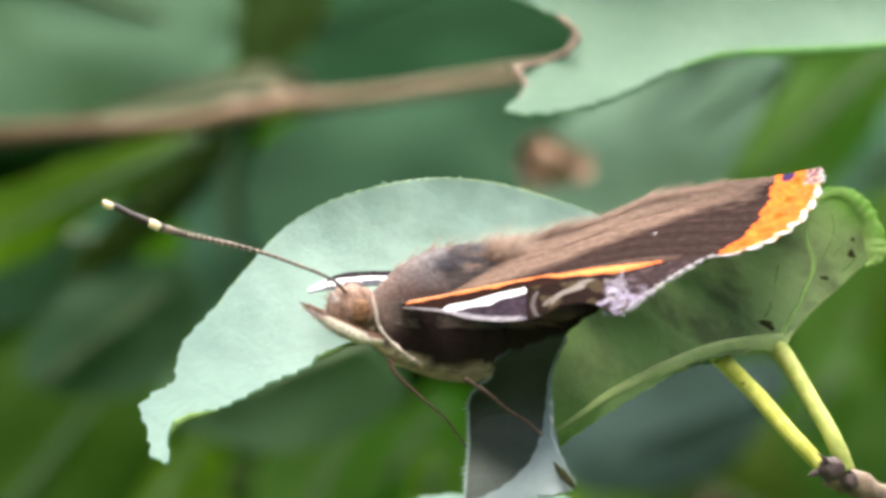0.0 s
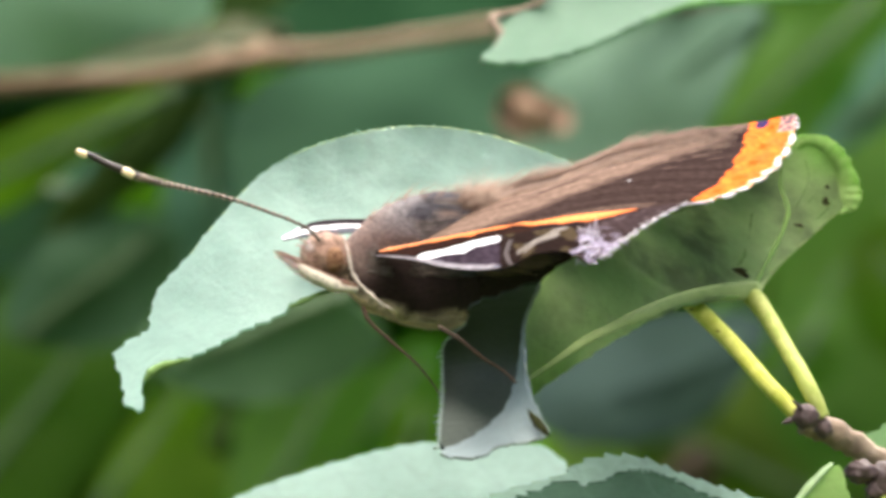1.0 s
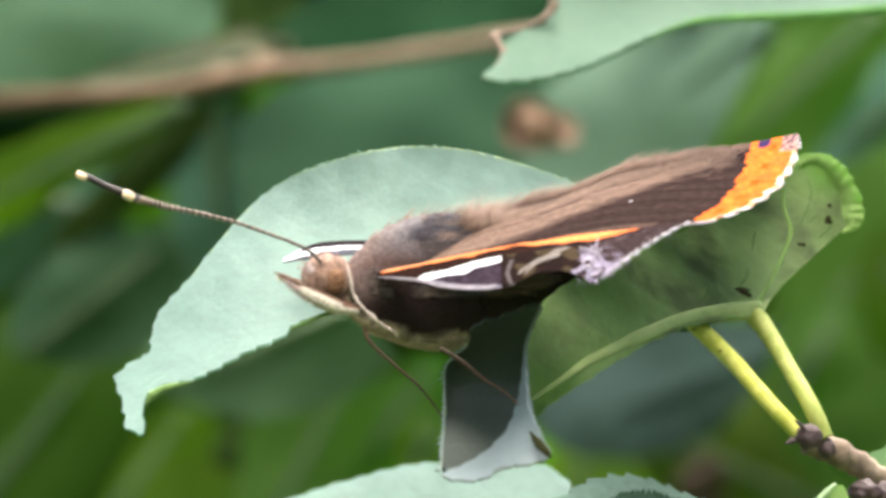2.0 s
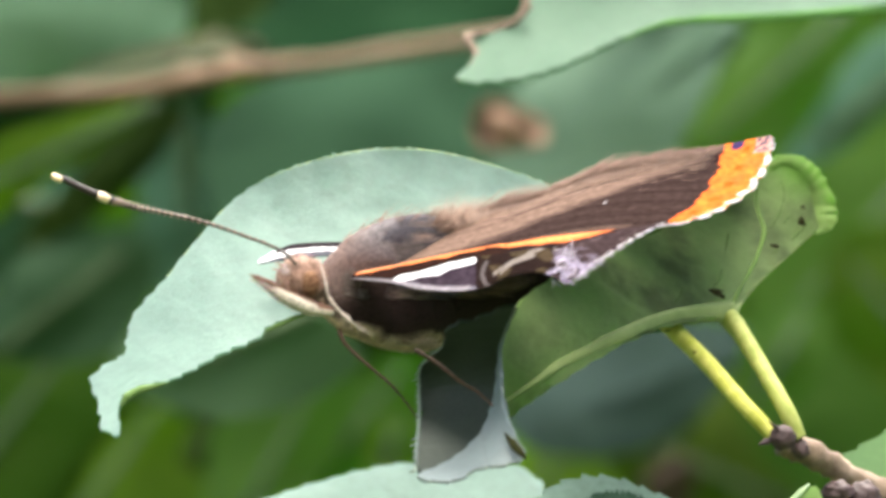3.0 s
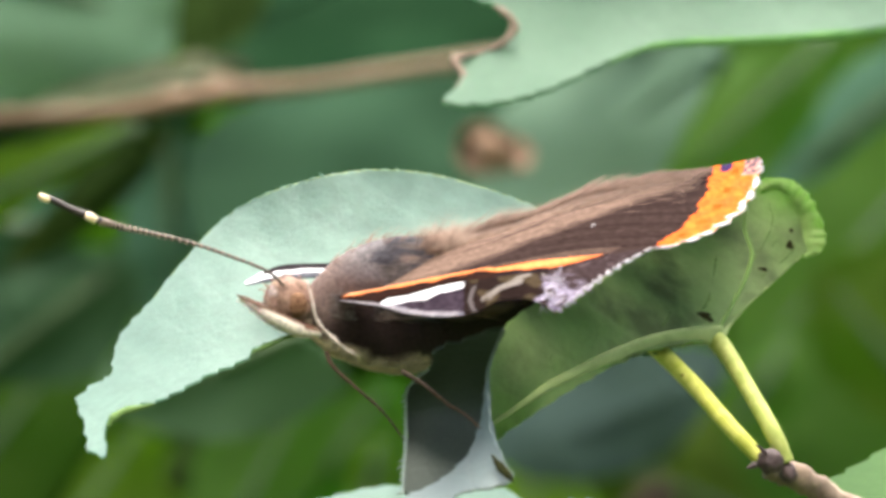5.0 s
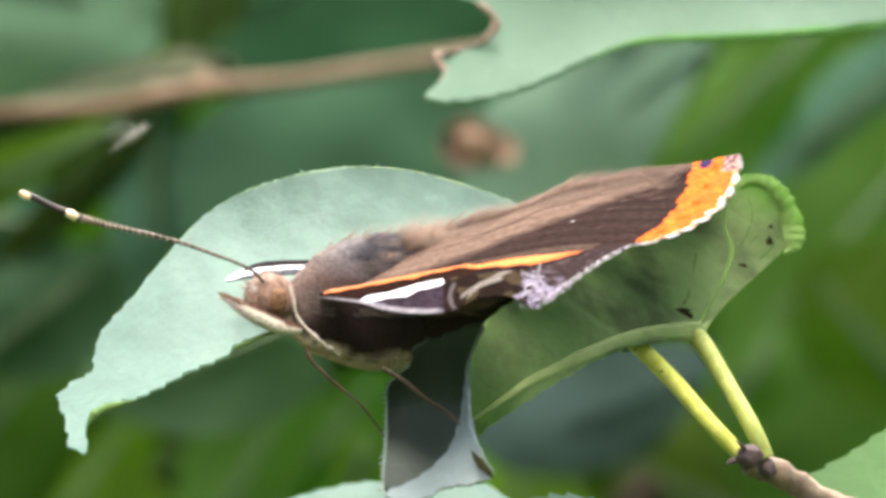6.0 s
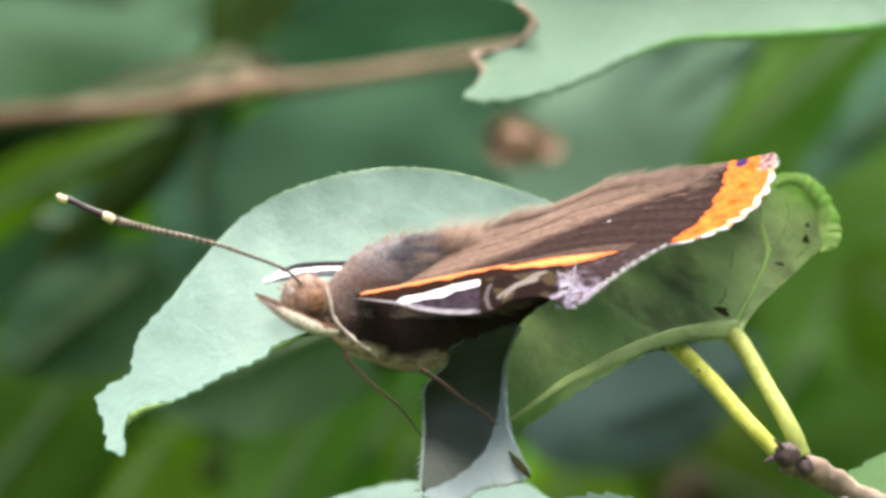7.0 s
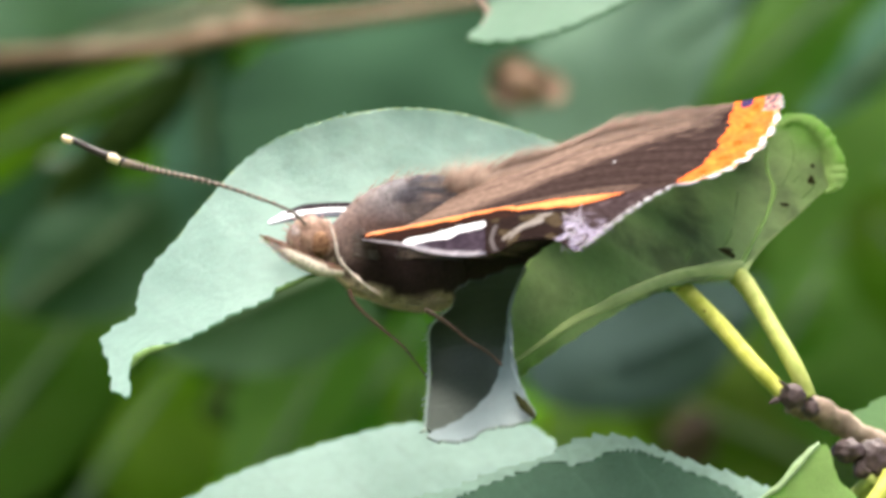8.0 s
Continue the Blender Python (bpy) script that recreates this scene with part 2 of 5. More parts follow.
VEIN = plain_material("leaf_vein", (0.105, 0.19, 0.05), (0.17, 0.285, 0.075), 420, 0.8, 0.1)
PALE_RIM = plain_material("pale_leaf_rim", (0.3, 0.45, 0.2), (0.42, 0.56, 0.32), 900, 0.7)
RIM_LEAF = leaf_material("rim_leaf", (0.27, 0.42, 0.13), (0.35, 0.5, 0.17), (0.4, 0.55, 0.2), rough=0.65, spec=0.2, glow=0.4, through_colour=(0.5, 0.85, 0.24), vein_amount=0.04, ridge=0.0, relief=0.9)
OLIVE_RIM = plain_material("olive_rim", (0.1, 0.18, 0.05), (0.16, 0.26, 0.08), 900, 0.75, 0.15)
GREEN_RIM = plain_material("green_rim", (0.09, 0.24, 0.06), (0.14, 0.31, 0.09), 900, 0.75, 0.15)
BARK = plain_material("twig_bark", (0.17, 0.115, 0.08), (0.44, 0.345, 0.26), 500, 0.75, 0.3, 0.3)
BUD = plain_material("bud_scale", (0.042, 0.027, 0.03), (0.12, 0.08, 0.08), 1200, 0.6, 0.4, 0.2)
BROWN_BRANCH = plain_material("brown_branch", (0.14, 0.085, 0.045), (0.21, 0.13, 0.07), 120, 0.7)
DEAD_LEAF = plain_material("dead_leaf", (0.15, 0.092, 0.05), (0.28, 0.17, 0.105), 90, 0.8)
WITHERED = plain_material("withered_leaf", (0.05, 0.038, 0.022), (0.085, 0.06, 0.036), 90, 0.8)
DRY_EDGE = plain_material("dry_edge", (0.2, 0.14, 0.1), (0.36, 0.27, 0.21), 600, 0.9)
# For brown leaf spots, and for the shade of the slit in the lip.
STAIN_AND_SLIT = plain_material("dark_stain_and_slit", (0.02, 0.025, 0.008), (0.05, 0.05, 0.02), 900, 0.85, 0.05)
WING = scale_material("wing_scales", 0.9, 0.0, spec=0.0)
FUR = scale_material("body_fur", 0.7, 0.08, size=4200, amount=0.5)
HAIR = scale_material("hair", 0.6, 0.1, amount=0.25)
FRINGE = plain_material("white_fringe", (0.6, 0.58, 0.62), (0.85, 0.84, 0.88), 2000, 0.6)
LILAC_FRINGE = plain_material("lilac_fringe", (0.45, 0.38, 0.52), (0.72, 0.68, 0.78), 1500, 0.6)
SHAFT = plain_material("antenna_shaft", (0.05, 0.035, 0.025), (0.16, 0.12, 0.09), 2500, 0.45)
RING = plain_material("antenna_ring", (0.2, 0.15, 0.11), (0.34, 0.27, 0.2), 2500, 0.5)
CLUB = plain_material("antenna_club", (0.012, 0.01, 0.01), (0.05, 0.035, 0.03), 2500, 0.4)
CREAM = plain_material("cream_tip", (0.9, 0.66, 0.36), (0.95, 0.82, 0.58), 2500, 0.3)
EYE = plain_material("eye", (0.1, 0.045, 0.025), (0.34, 0.19, 0.11), 3800, 0.75, 0.15)
LEG = plain_material("leg", (0.055, 0.032, 0.02), (0.12, 0.075, 0.05), 2000, 0.75, 0.15)
GNAT = plain_material("gnat_body", (0.2, 0.2, 0.17), (0.34, 0.33, 0.29), 2000, 0.5)
GNAT_WING = plain_material("gnat_wing", (0.4, 0.42, 0.4), (0.52, 0.54, 0.52), 2000, 0.4)
SOIL = plain_material("grassy_soil", (0.025, 0.035, 0.012), (0.07, 0.09, 0.03), 6, 0.9, 0.2, 8)


# ---- building helpers ----
def thing(name, base, label, category, group=""):
    ob = new(name)
    ob.location = spot(base)
    return tagged(ob, label, category, group)


def thicken(shape, thick):
    """Gives a sheet two faces and a plain rim."""
    p = np.array([tuple(q) for q in shape["v"]], dtype=float)
    faces = shape["f"]
    n = len(p)
    normal = np.zeros_like(p)
    edges = {}
    for q in faces:
        a = p[list(q)]
        w = np.cross(a[1] - a[0], a[2] - a[0])
        for k, i in enumerate(q):
            normal[i] += w
            e = (i, q[(k + 1) % len(q)])
            if (e[1], e[0]) in edges:
                del edges[(e[1], e[0])]
            else:
                edges[e] = True
    normal /= np.maximum(np.linalg.norm(normal, axis=1, keepdims=True), 1e-9)
    top, low = p + normal * thick / 2, p - normal * thick / 2
    source = list(range(n)) * 2
    verts = np.concatenate([top, low]).tolist()
    out = [tuple(q) for q in faces] + [tuple(i + n for i in reversed(q)) for q in faces]
    flat = len(out)
    for a, b in edges:
        o = len(verts)
        verts += [top[b].tolist(), top[a].tolist(), low[a].tolist(), low[b].tolist()]
        source += [b, a, a, b]
        out.append((o, o + 1, o + 2, o + 3))
    res = {"v": verts, "f": out, "flat": flat}
    for key in ("uv", "c"):
        if key in shape:
            res[key] = [shape[key][i] for i in source]
    return res


def part(name, shape, material, parent, label="", thick=0.0, origin=None, smooth=True):
    """One mesh under a thing or a part. shape: corners in mm, faces, and a map or colours at the corners."""
    if thick:
        shape = thicken(shape, thick)
    verts, faces = shape["v"], shape["f"]
    base = parent.matrix_basis.translation if parent.parent is None else parent.parent.matrix_basis.translation + parent.matrix_basis.translation
    at = spot(origin) if origin is not None else base
    me = bpy.data.meshes.new(name)
    me.from_pydata([tuple(spot(p) - at) for p in verts], [], faces)
    if "uv" in shape:
        layer = me.uv_layers.new(name="UVMap")
        index = np.empty(len(me.loops), dtype=np.int32)
        me.loops.foreach_get("vertex_index", index)
        layer.data.foreach_set("uv", np.asarray(shape["uv"], dtype=np.float32)[index].ravel())
    if "c" in shape:
        layer = me.color_attributes.new("pattern", "FLOAT_COLOR", "POINT")
        layer.data.foreach_set("color", np.asarray([(*c, 1.0) for c in shape["c"]], dtype=np.float32).ravel())
    me.materials.append(material)
    if smooth:
        flat = shape.get("flat", len(faces))
        me.polygons.foreach_set("use_smooth", [i < flat for i in range(len(faces))])
    ob = new(name, me)
    ob.parent = parent
    ob.location = at - base
    if label:
        tagged(ob, label)
    return ob


def smooth_line(points, n, closed=False):
    """n points along a Catmull-Rom line through the points."""
    p = [Vector(q) for q in points]
    m = len(p)
    spans = m if closed else m - 1
    out = []
    for i in range(n):
        t = i / n * spans if closed else i / (n - 1) * spans
        k = min(int(t), spans - 1)
        f = t - k
        if closed:
            a, b, c, d = (p[(k + j) % m] for j in (-1, 0, 1, 2))
        else:
            b, c = p[k], p[k + 1]
            a = p[k - 1] if k > 0 else b * 2 - c
            d = p[k + 2] if k + 2 < m else c * 2 - b
        out.append(0.5 * ((2 * b) + (c - a) * f + (2 * a - 5 * b + 4 * c - d) * f * f + (3 * b - a - 3 * c + d) * f ** 3))
    return out


def tube(points, radii, n=40, sides=12, flat=1.0, lumps=0.0, seed=0):
    """A round rod along a smooth line, tapering by the radii; closed at the ends."""
    line = smooth_line(points, n)
    rad = [v[0] for v in smooth_line([(r, 0, 0) for r in radii], n)]
    v, f = [], []
    side = Vector((0, 1, 0))
    for i, p in enumerate(line):
        d = (line[min(i + 1, n - 1)] - line[max(i - 1, 0)]).normalized()
        e = (side - d * side.dot(d)).normalized()
        g = d.cross(e)
        for k in range(sides):
            a = 2 * math.pi * k / sides
            r = rad[i] * (1 + lumps * noise.noise(Vector((math.cos(a) * 1.3, math.sin(a) * 1.3, i * 0.35 + seed))))
            v.append(p + e * (r * flat * math.cos(a)) + g * (r * math.sin(a)))
    for i in range(n - 1):
        for k in range(sides):
            k2 = (k + 1) % sides
            f.append((i * sides + k, i * sides + k2, (i + 1) * sides + k2, (i + 1) * sides + k))
    f.append(tuple(range(sides))[::-1])
    f.append(tuple((n - 1) * sides + k for k in range(sides)))
    return {"v": v, "f": f}


def join(*shapes):
    out = {"v": [], "f": []}
    for key in ("c", "uv"):
        if all(key in s for s in shapes):
            out[key] = []
    for s in shapes:
        o = len(out["v"])
        out["v"] += list(s["v"])
        out["f"] += [tuple(i + o for i in q) for q in s["f"]]
        for key in ("c", "uv"):
            if key in out:
                out[key] += list(s[key])
    return out


def ball(centre, rx, ry, rz, n=16, lumps=0.0, seed=0):
    v, f = [], []
    for i in range(n + 1):
        t = math.pi * i / n
        for k in range(2 * n):
            a = math.pi * k / n
            q = Vector((math.sin(t) * math.cos(a), math.sin(t) * math.sin(a), math.cos(t)))
            q *= 1 + lumps * noise.noise(q * 2.2 + Vector((seed, 0, 0)))
            v.append(Vector(centre) + Vector((q.x * rx, q.y * ry, q.z * rz)))
    for i in range(n):
        for k in range(2 * n):
            k2 = (k + 1) % (2 * n)
            f.append((i * 2 * n + k, (i + 1) * 2 * n + k, (i + 1) * 2 * n + k2, i * 2 * n + k2))
    return {"v": v, "f": f}


def sheet(outline, base, tip, step=0.7, teeth=0.0, period=1.4, bulge=0.0, ripple=0.0, seed=0, order=2, dish=0.0):
    """A leaf blade inside a smooth closed outline, its depth following the outline's. The map runs in cm along and across the line base-tip."""
    ctrl = [Vector(p) for p in outline]
    n_edge = max(60, int(sum((ctrl[i] - ctrl[i - 1]).length for i in range(len(ctrl))) / (step * 0.6)))
    line = smooth_line(ctrl, n_edge, True)
    edge = np.array([(p.x, p.z) for p in line])
    area = 0.5 * np.sum(edge[:, 0] * np.roll(edge[:, 1], -1) - edge[:, 1] * np.roll(edge[:, 0], -1))
    if area < 0:
        edge = edge[::-1]
    if teeth:
        tang = np.roll(edge, -1, 0) - np.roll(edge, 1, 0)
        tang /= np.maximum(np.linalg.norm(tang, axis=1, keepdims=True), 1e-6)
        run = np.cumsum(np.linalg.norm(edge - np.roll(edge, 1, 0), axis=1))
        saw = np.array([((r / period + 0.35 * noise.noise(Vector((r * 0.4, seed, 0)))) % 1.0) for r in run])
        mod = np.array([0.5 + 0.7 * abs(noise.noise(Vector((r * 0.25, seed + 9, 0)))) for r in run])
        edge = edge + np.stack([tang[:, 1], -tang[:, 0]], 1) * (teeth * mod * (saw ** 1.5 - 0.4))[:, None]
    lo, hi = edge.min(0), edge.max(0)
    rng = np.random.RandomState(seed + 5)
    gx, gz = np.meshgrid(np.arange(lo[0], hi[0], step), np.arange(lo[1], hi[1], step * 0.87))
    gx[1::2] += step / 2
    grid = np.stack([gx.ravel(), gz.ravel()], 1) + rng.uniform(-0.15, 0.15, (gx.size, 2)) * step
    x1, z1 = edge[:, 0], edge[:, 1]
    x2, z2 = np.roll(x1, -1), np.roll(z1, -1)
    keep = []
    for q in grid:
        cross = ((z1 > q[1]) != (z2 > q[1])) & (q[0] < (x2 - x1) * (q[1] - z1) / (z2 - z1 + 1e-12) + x1)
        if cross.sum() % 2 and np.min((x1 - q[0]) ** 2 + (z1 - q[1]) ** 2) > (0.5 * step) ** 2:
            keep.append(q)
    flat = [Vector((a, b)) for a, b in edge] + [Vector((a, b)) for a, b in keep]
    res = geometry.delaunay_2d_cdt(flat, [], [list(range(len(edge)))], 1, 1e-5)
    pts = np.array([(p.x, p.y) for p in res[0]])

    mid = (lo + hi) / 2
    size = max(hi - lo)

    def terms(a):
        a = (a - mid) / size
        cols = [np.ones(len(a)), a[:, 0], a[:, 1]]
        if order > 1:
            cols += [a[:, 0] ** 2, a[:, 0] * a[:, 1], a[:, 1] ** 2]
        if order > 2:
            cols += [a[:, 0] ** 3, a[:, 0] ** 2 * a[:, 1], a[:, 0] * a[:, 1] ** 2]
        return np.stack(cols, 1)

    known = np.array([(p.x, p.z) for p in ctrl])
    coef = np.linalg.lstsq(terms(known), np.array([p.y for p in ctrl]), rcond=None)[0]
    a, b = np.array((base[0], base[2])), np.array((tip[0], tip[2]))
    d = (b - a) / np.linalg.norm(b - a)
    side = np.array((-d[1], d[0]))
    wide = max(1e-3, np.abs((pts - a) @ side).max())

    def depth_at(q):
        y = terms(q) @ coef + bulge * (1 - np.minimum(1, np.abs((q - a) @ side) / wide) ** 1.3)
        s = np.clip(np.abs((q - a) @ side) / wide, 0, 1)
        y = y + dish * 4 * s * (1 - s)
        if ripple:
            y = y + np.array([ripple * noise3(p[0] * 0.14, p[1] * 0.14, seed) + 0.25 * ripple * noise3(p[0] * 0.6, p[1] * 0.6, seed) for p in q])
        return y

    depth = depth_at(pts)
    along, across = (pts - a) @ d, (pts - a) @ side
    return {"v": [(p[0], y, p[1]) for p, y in zip(pts, depth)], "f": [tuple(q) for q in res[2]], "uv": np.stack([along / 10, across / 10], 1).tolist(), "depth": depth_at}


def laid(blade, points, gap=0.1):
    """The points moved onto the near side of a blade."""
    points = smooth_line(points, 8 * len(points)) if len(points) > 2 else points
    q = np.array([(p[0], p[2]) for p in points])
    return [(p[0], y - gap, p[2]) for p, y in zip(points, blade["depth"](q))]


def patch(c0, c1, nu, nv, bow=(0, 0, 0), end=(0, 0, 0)):
    """A ruled, bowed surface between two smooth lines; u along them, v from the first to the second."""
    a, b = smooth_line(c0, nu), smooth_line(c1, nu)
    v, uv = [], []
    for i in range(nu):
        for j in range(nv):
            t = j / (nv - 1)
            v.append(a[i].lerp(b[i], t) + Vector(bow) * (4 * t * (1 - t)) * math.sin(math.pi * min(1, 0.15 + i / (nu - 1) * 0.7)) + Vector(end) * (4 * t * (1 - t) * (i / (nu - 1)) ** 4))
            uv.append((i / (nu - 1), t))
    f = [(i * nv + j, (i + 1) * nv + j, (i + 1) * nv + j + 1, i * nv + j + 1) for i in range(nu - 1) for j in range(nv - 1)]
    return {"v": v, "f": f, "uv": uv}


def strands(roots, width=0.045):
    """Thin tapering hairs: (root, direction with length, bend, colour)."""
    v, f, c = [], [], []
    for root, d, bend, col in roots:
        root, d = Vector(root), Vector(d)
        e = d.cross(Vector((0.3, 1, 0.2))).normalized() * width
        g = d.cross(e).normalized() * width
        o = len(v)
        for s, w in ((0, 1.0), (0.5, 0.75)):
            p = root + d * s + Vector(bend) * s * s
            v += [p + e * w, p - e * w * 0.5 + g * w * 0.87, p - e * w * 0.5 - g * w * 0.87]
        v.append(root + d + Vector(bend))
        for k in range(3):
            k2 = (k + 1) % 3
            f += [(o + k, o + k2, o + 3 + k2, o + 3 + k), (o + 3 + k, o + 3 + k2, o + 6)]
        c += [col] * 7
    return {"v": v, "f": f, "c": c}


def noise3(a, b, c=0.0):
    return noise.noise(Vector((a, b, c)))


LOBE_OUTER = [(18.15, 15, 4.26), (18.73, 15, 4.63), (19.7, 15, 4.8), (20.7, 15, 4.28), (21.5, 15, 3.2), (22.0, 15, 2.0), (22.15, 15, 1.0), (21.8, 15, 0.3), (20.9, 15, 0.0)]
LOBE_INNER = [(18.4, 15, 3.9), (18.9, 15, 4.1), (19.55, 15, 3.95), (20.15, 15, 3.35), (20.6, 15, 2.6), (20.75, 15, 1.8), (20.9, 15, 1.0), (21.1, 15, 0.45), (20.85, 15, 0.06)]


def crinkled_rim(blade, inner, outer, folds):
    """A turned-over leaf edge: a band with folds across it and a scalloped outer side."""
    shape = patch(laid(blade, inner, 0.12), laid(blade, outer, 0.16), 220, 12)
    for k, (u, t) in enumerate(shape["uv"]):
        wave = math.sin(u * folds * math.pi + 6 * noise3(u * 5, 1)) * math.sin(math.pi * u)
        across = Vector((shape["v"][k // 12 * 12 + 11])) - Vector(shape["v"][k // 12 * 12])
        shape["v"][k] = Vector(shape["v"][k]) + across * (0.05 * t * wave + 0.08 * t * noise3(u * 26, t) * math.sin(math.pi * u)) + Vector((0, -0.12 * math.sin(math.pi * min(1, t * 1.15)) - 0.07 * wave * t - 0.2 * t * noise3(u * 11, t * 2, 6) * math.sin(math.pi * u), 0))
    shape["uv"] = [(u * 1.2, t * 0.12) for u, t in shape["uv"]]
    return shape


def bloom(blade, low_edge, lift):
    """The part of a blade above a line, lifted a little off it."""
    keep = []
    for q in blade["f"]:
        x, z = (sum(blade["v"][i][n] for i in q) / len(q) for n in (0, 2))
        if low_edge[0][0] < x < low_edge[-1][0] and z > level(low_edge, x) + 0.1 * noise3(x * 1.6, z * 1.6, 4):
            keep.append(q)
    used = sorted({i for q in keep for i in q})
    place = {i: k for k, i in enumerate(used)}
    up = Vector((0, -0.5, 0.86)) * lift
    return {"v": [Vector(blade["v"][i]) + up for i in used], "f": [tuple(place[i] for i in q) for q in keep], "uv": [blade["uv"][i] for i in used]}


def teeth(line, count, length, lean, seed=0):
    """Small leaf teeth along an edge: flat three-sided points leaning the given way."""
    pts = smooth_line(line, count * 4)
    v, f = [], []
    for k in range(count):
        p, q = pts[k * 4], pts[min(k * 4 + 3, count * 4 - 1)]
        size = length * (0.5 + 0.8 * abs(noise3(k * 0.73, seed, 2)) * 1.6)
        tip = p.lerp(q, 0.8) + Vector(lean).normalized() * size
        o = len(v)
        v += [p, q, tip, p + Vector((0, 0.12, 0)), q + Vector((0, 0.12, 0)), tip + Vector((0, 0.06, 0))]
        f += [(o, o + 1, o + 2), (o + 5, o + 4, o + 3), (o, o + 3, o + 4, o + 1), (o + 1, o + 4, o + 5, o + 2), (o + 2, o + 5, o + 3, o)]
    return {"v": v, "f": f}


# ---- ground ----
def build_ground():
    me = bpy.data.meshes.new("ground")
    n, half = 60, 60.0
    v, f = [], []
    for i in range(n + 1):
        for j in range(n + 1):
            x, y = [((k / n) * 2 - 1) for k in (i, j)]
            x, y = half * x ** 3 * 20, half * y ** 3 * 20
            v.append((x, y, 0.04 * noise3(x * 0.6, y * 0.6)))
    f = [(i * (n + 1) + j, (i + 1) * (n + 1) + j, (i + 1) * (n + 1) + j + 1, i * (n + 1) + j + 1) for i in range(n) for j in range(n)]
    me.from_pydata(v, [], f)
    me.materials.append(SOIL)
    tagged(new("ground", me), "dark grassy soil under the shrubs", "ground", kind="structure")


# ---- the twig with the leaf on which the butterfly stands ----
def build_twig():
    twig = thing("leafy_twig", (31.0, 10, -18.9), "brown twig with buds, yellow-green stalks and pale serrated leaves", "twig")
    part("stem", tube([(18.4, 3, -12.5), (20.3, 4, -13.0), (22.4, 6, -14.2), (25.5, 8, -15.8), (28.9, 10, -17.5), (38.3, 20, -22.6), (53.4, 40, -37.3), (62.1, 60, -92.6), (60, 90, -600), (55, 110, -1215)],
                      [0.62, 0.8, 0.72, 0.85, 0.8, 0.9, 1.3, 2.0, 3.5, 5.0], 140, 14, lumps=0.28), BARK, twig, "brown bark with grey-tan ridges")
    bud = part("bud", join(ball((18.5, 0.5, -12.0), 0.8, 0.72, 0.74, 18, 0.2, 3), ball((19.6, 1.5, -12.7), 0.52, 0.55, 0.6, 14, 0.2, 5)), BUD, twig, "dark purplish-brown knobbly bud")
    part("bud_scale", tube([(18.2, 0, -11.5), (17.9, -0.3, -11.2), (17.6, -0.5, -11.0)], [0.16, 0.1, 0.03], 10, 6), BUD, bud)
    part("bud_scale", tube([(17.6, 0, -12.2), (17.1, -0.3, -12.4)], [0.25, 0.05], 8, 6), BUD, bud)
    part("bud", join(ball((21.9, 4, -15.3), 0.95, 0.8, 0.72, 18, 0.25, 8), ball((23.4, 4.5, -15.8), 1.1, 0.9, 1.15, 18, 0.25, 11), ball((22.8, 4.2, -16.4), 0.62, 0.6, 0.62, 14, 0.25, 4)), BUD, twig, "dark purplish-brown knobbly bud")

    # the long folded leaf: far half, hanging curl and standing half
    long_blade = sheet([(-20.2, -11, -11.7), (-20.8, -11, -11.6), (-21.3, -10, -11.4), (-21.6, -8, -10.0), (-22.2, -5, -8.8), (-22.1, -2, -8.4), (-21.1, 0, -7.6), (-20.3, 2, -7.2), (-20.2, 3, -6.3), (-19.8, 5, -4.8), (-18.0, 7, -2.7), (-15.1, 9, 0.95), (-12.9, 10, 2.8), (-10.6, 11, 3.9), (-7.6, 12, 4.75), (-4.5, 13, 5.1),
                               (-1.2, 14, 4.8), (2.2, 15.5, 3.9), (5.2, 17, 2.8), (9.1, 20, 1.1), (10.1, 20, -1.3), (7.3, 13, -3.7), (2.2, 9, -3.5), (-2.8, 6, -3.5), (-6.8, 1, -4.0), (-8.8, -3, -4.6), (-10.1, -5, -4.9), (-11.8, -5, -5.5), (-12.0, -5, -5.9), (-12.8, -6, -6.4), (-14.3, -7, -7.0), (-15.9, -8, -7.9), (-17.4, -9, -8.6), (-19.2, -9.5, -9.0), (-20.1, -10, -9.7), (-20.4, -10.5, -10.2)],
                              (10.0, 10, 1.7), (-21.3, -7, -10.0), 0.6, 0.28, 1.0, ripple=0.9, seed=1, order=2, dish=1.5)
    leaf = part("leaf", long_blade, PALE_LEAF, twig,
                "long pale green serrated leaf, folded and curled, with a drooping tip", 0.14)
    half = sheet([(1.8, -3, -10.9), (1.7, -5, -8.6), (1.9, -5, -6.6), (2.6, -4, -4.4), (4.9, 0, -2.6), (8.6, 7, -1.0), (12.4, 12, 0.7), (15.5, 13, 2.8), (17.8, 15, 4.4), (19.3, 15, 4.8), (20.8, 15, 3.7), (21.7, 14.6, 2.1), (22.0, 14, 1.3), (21.6, 14.2, 0.4), (20.9, 14.2, 0.3),
                  (19.1, 14, -1.3), (17.5, 13, -2.7), (16.4, 11, -3.9), (15.7, 9, -4.7), (13.6, 6, -5.2), (11.3, 4.4, -5.6), (8.6, 2, -6.8), (5.5, -1, -8.6), (3.2, -2.6, -10.1)],
                 (15.4, 1, -4.5), (1.8, -5, -9.7), 0.6, 0.22, 1.2, bulge=-0.8, ripple=1.1, seed=2, order=3)
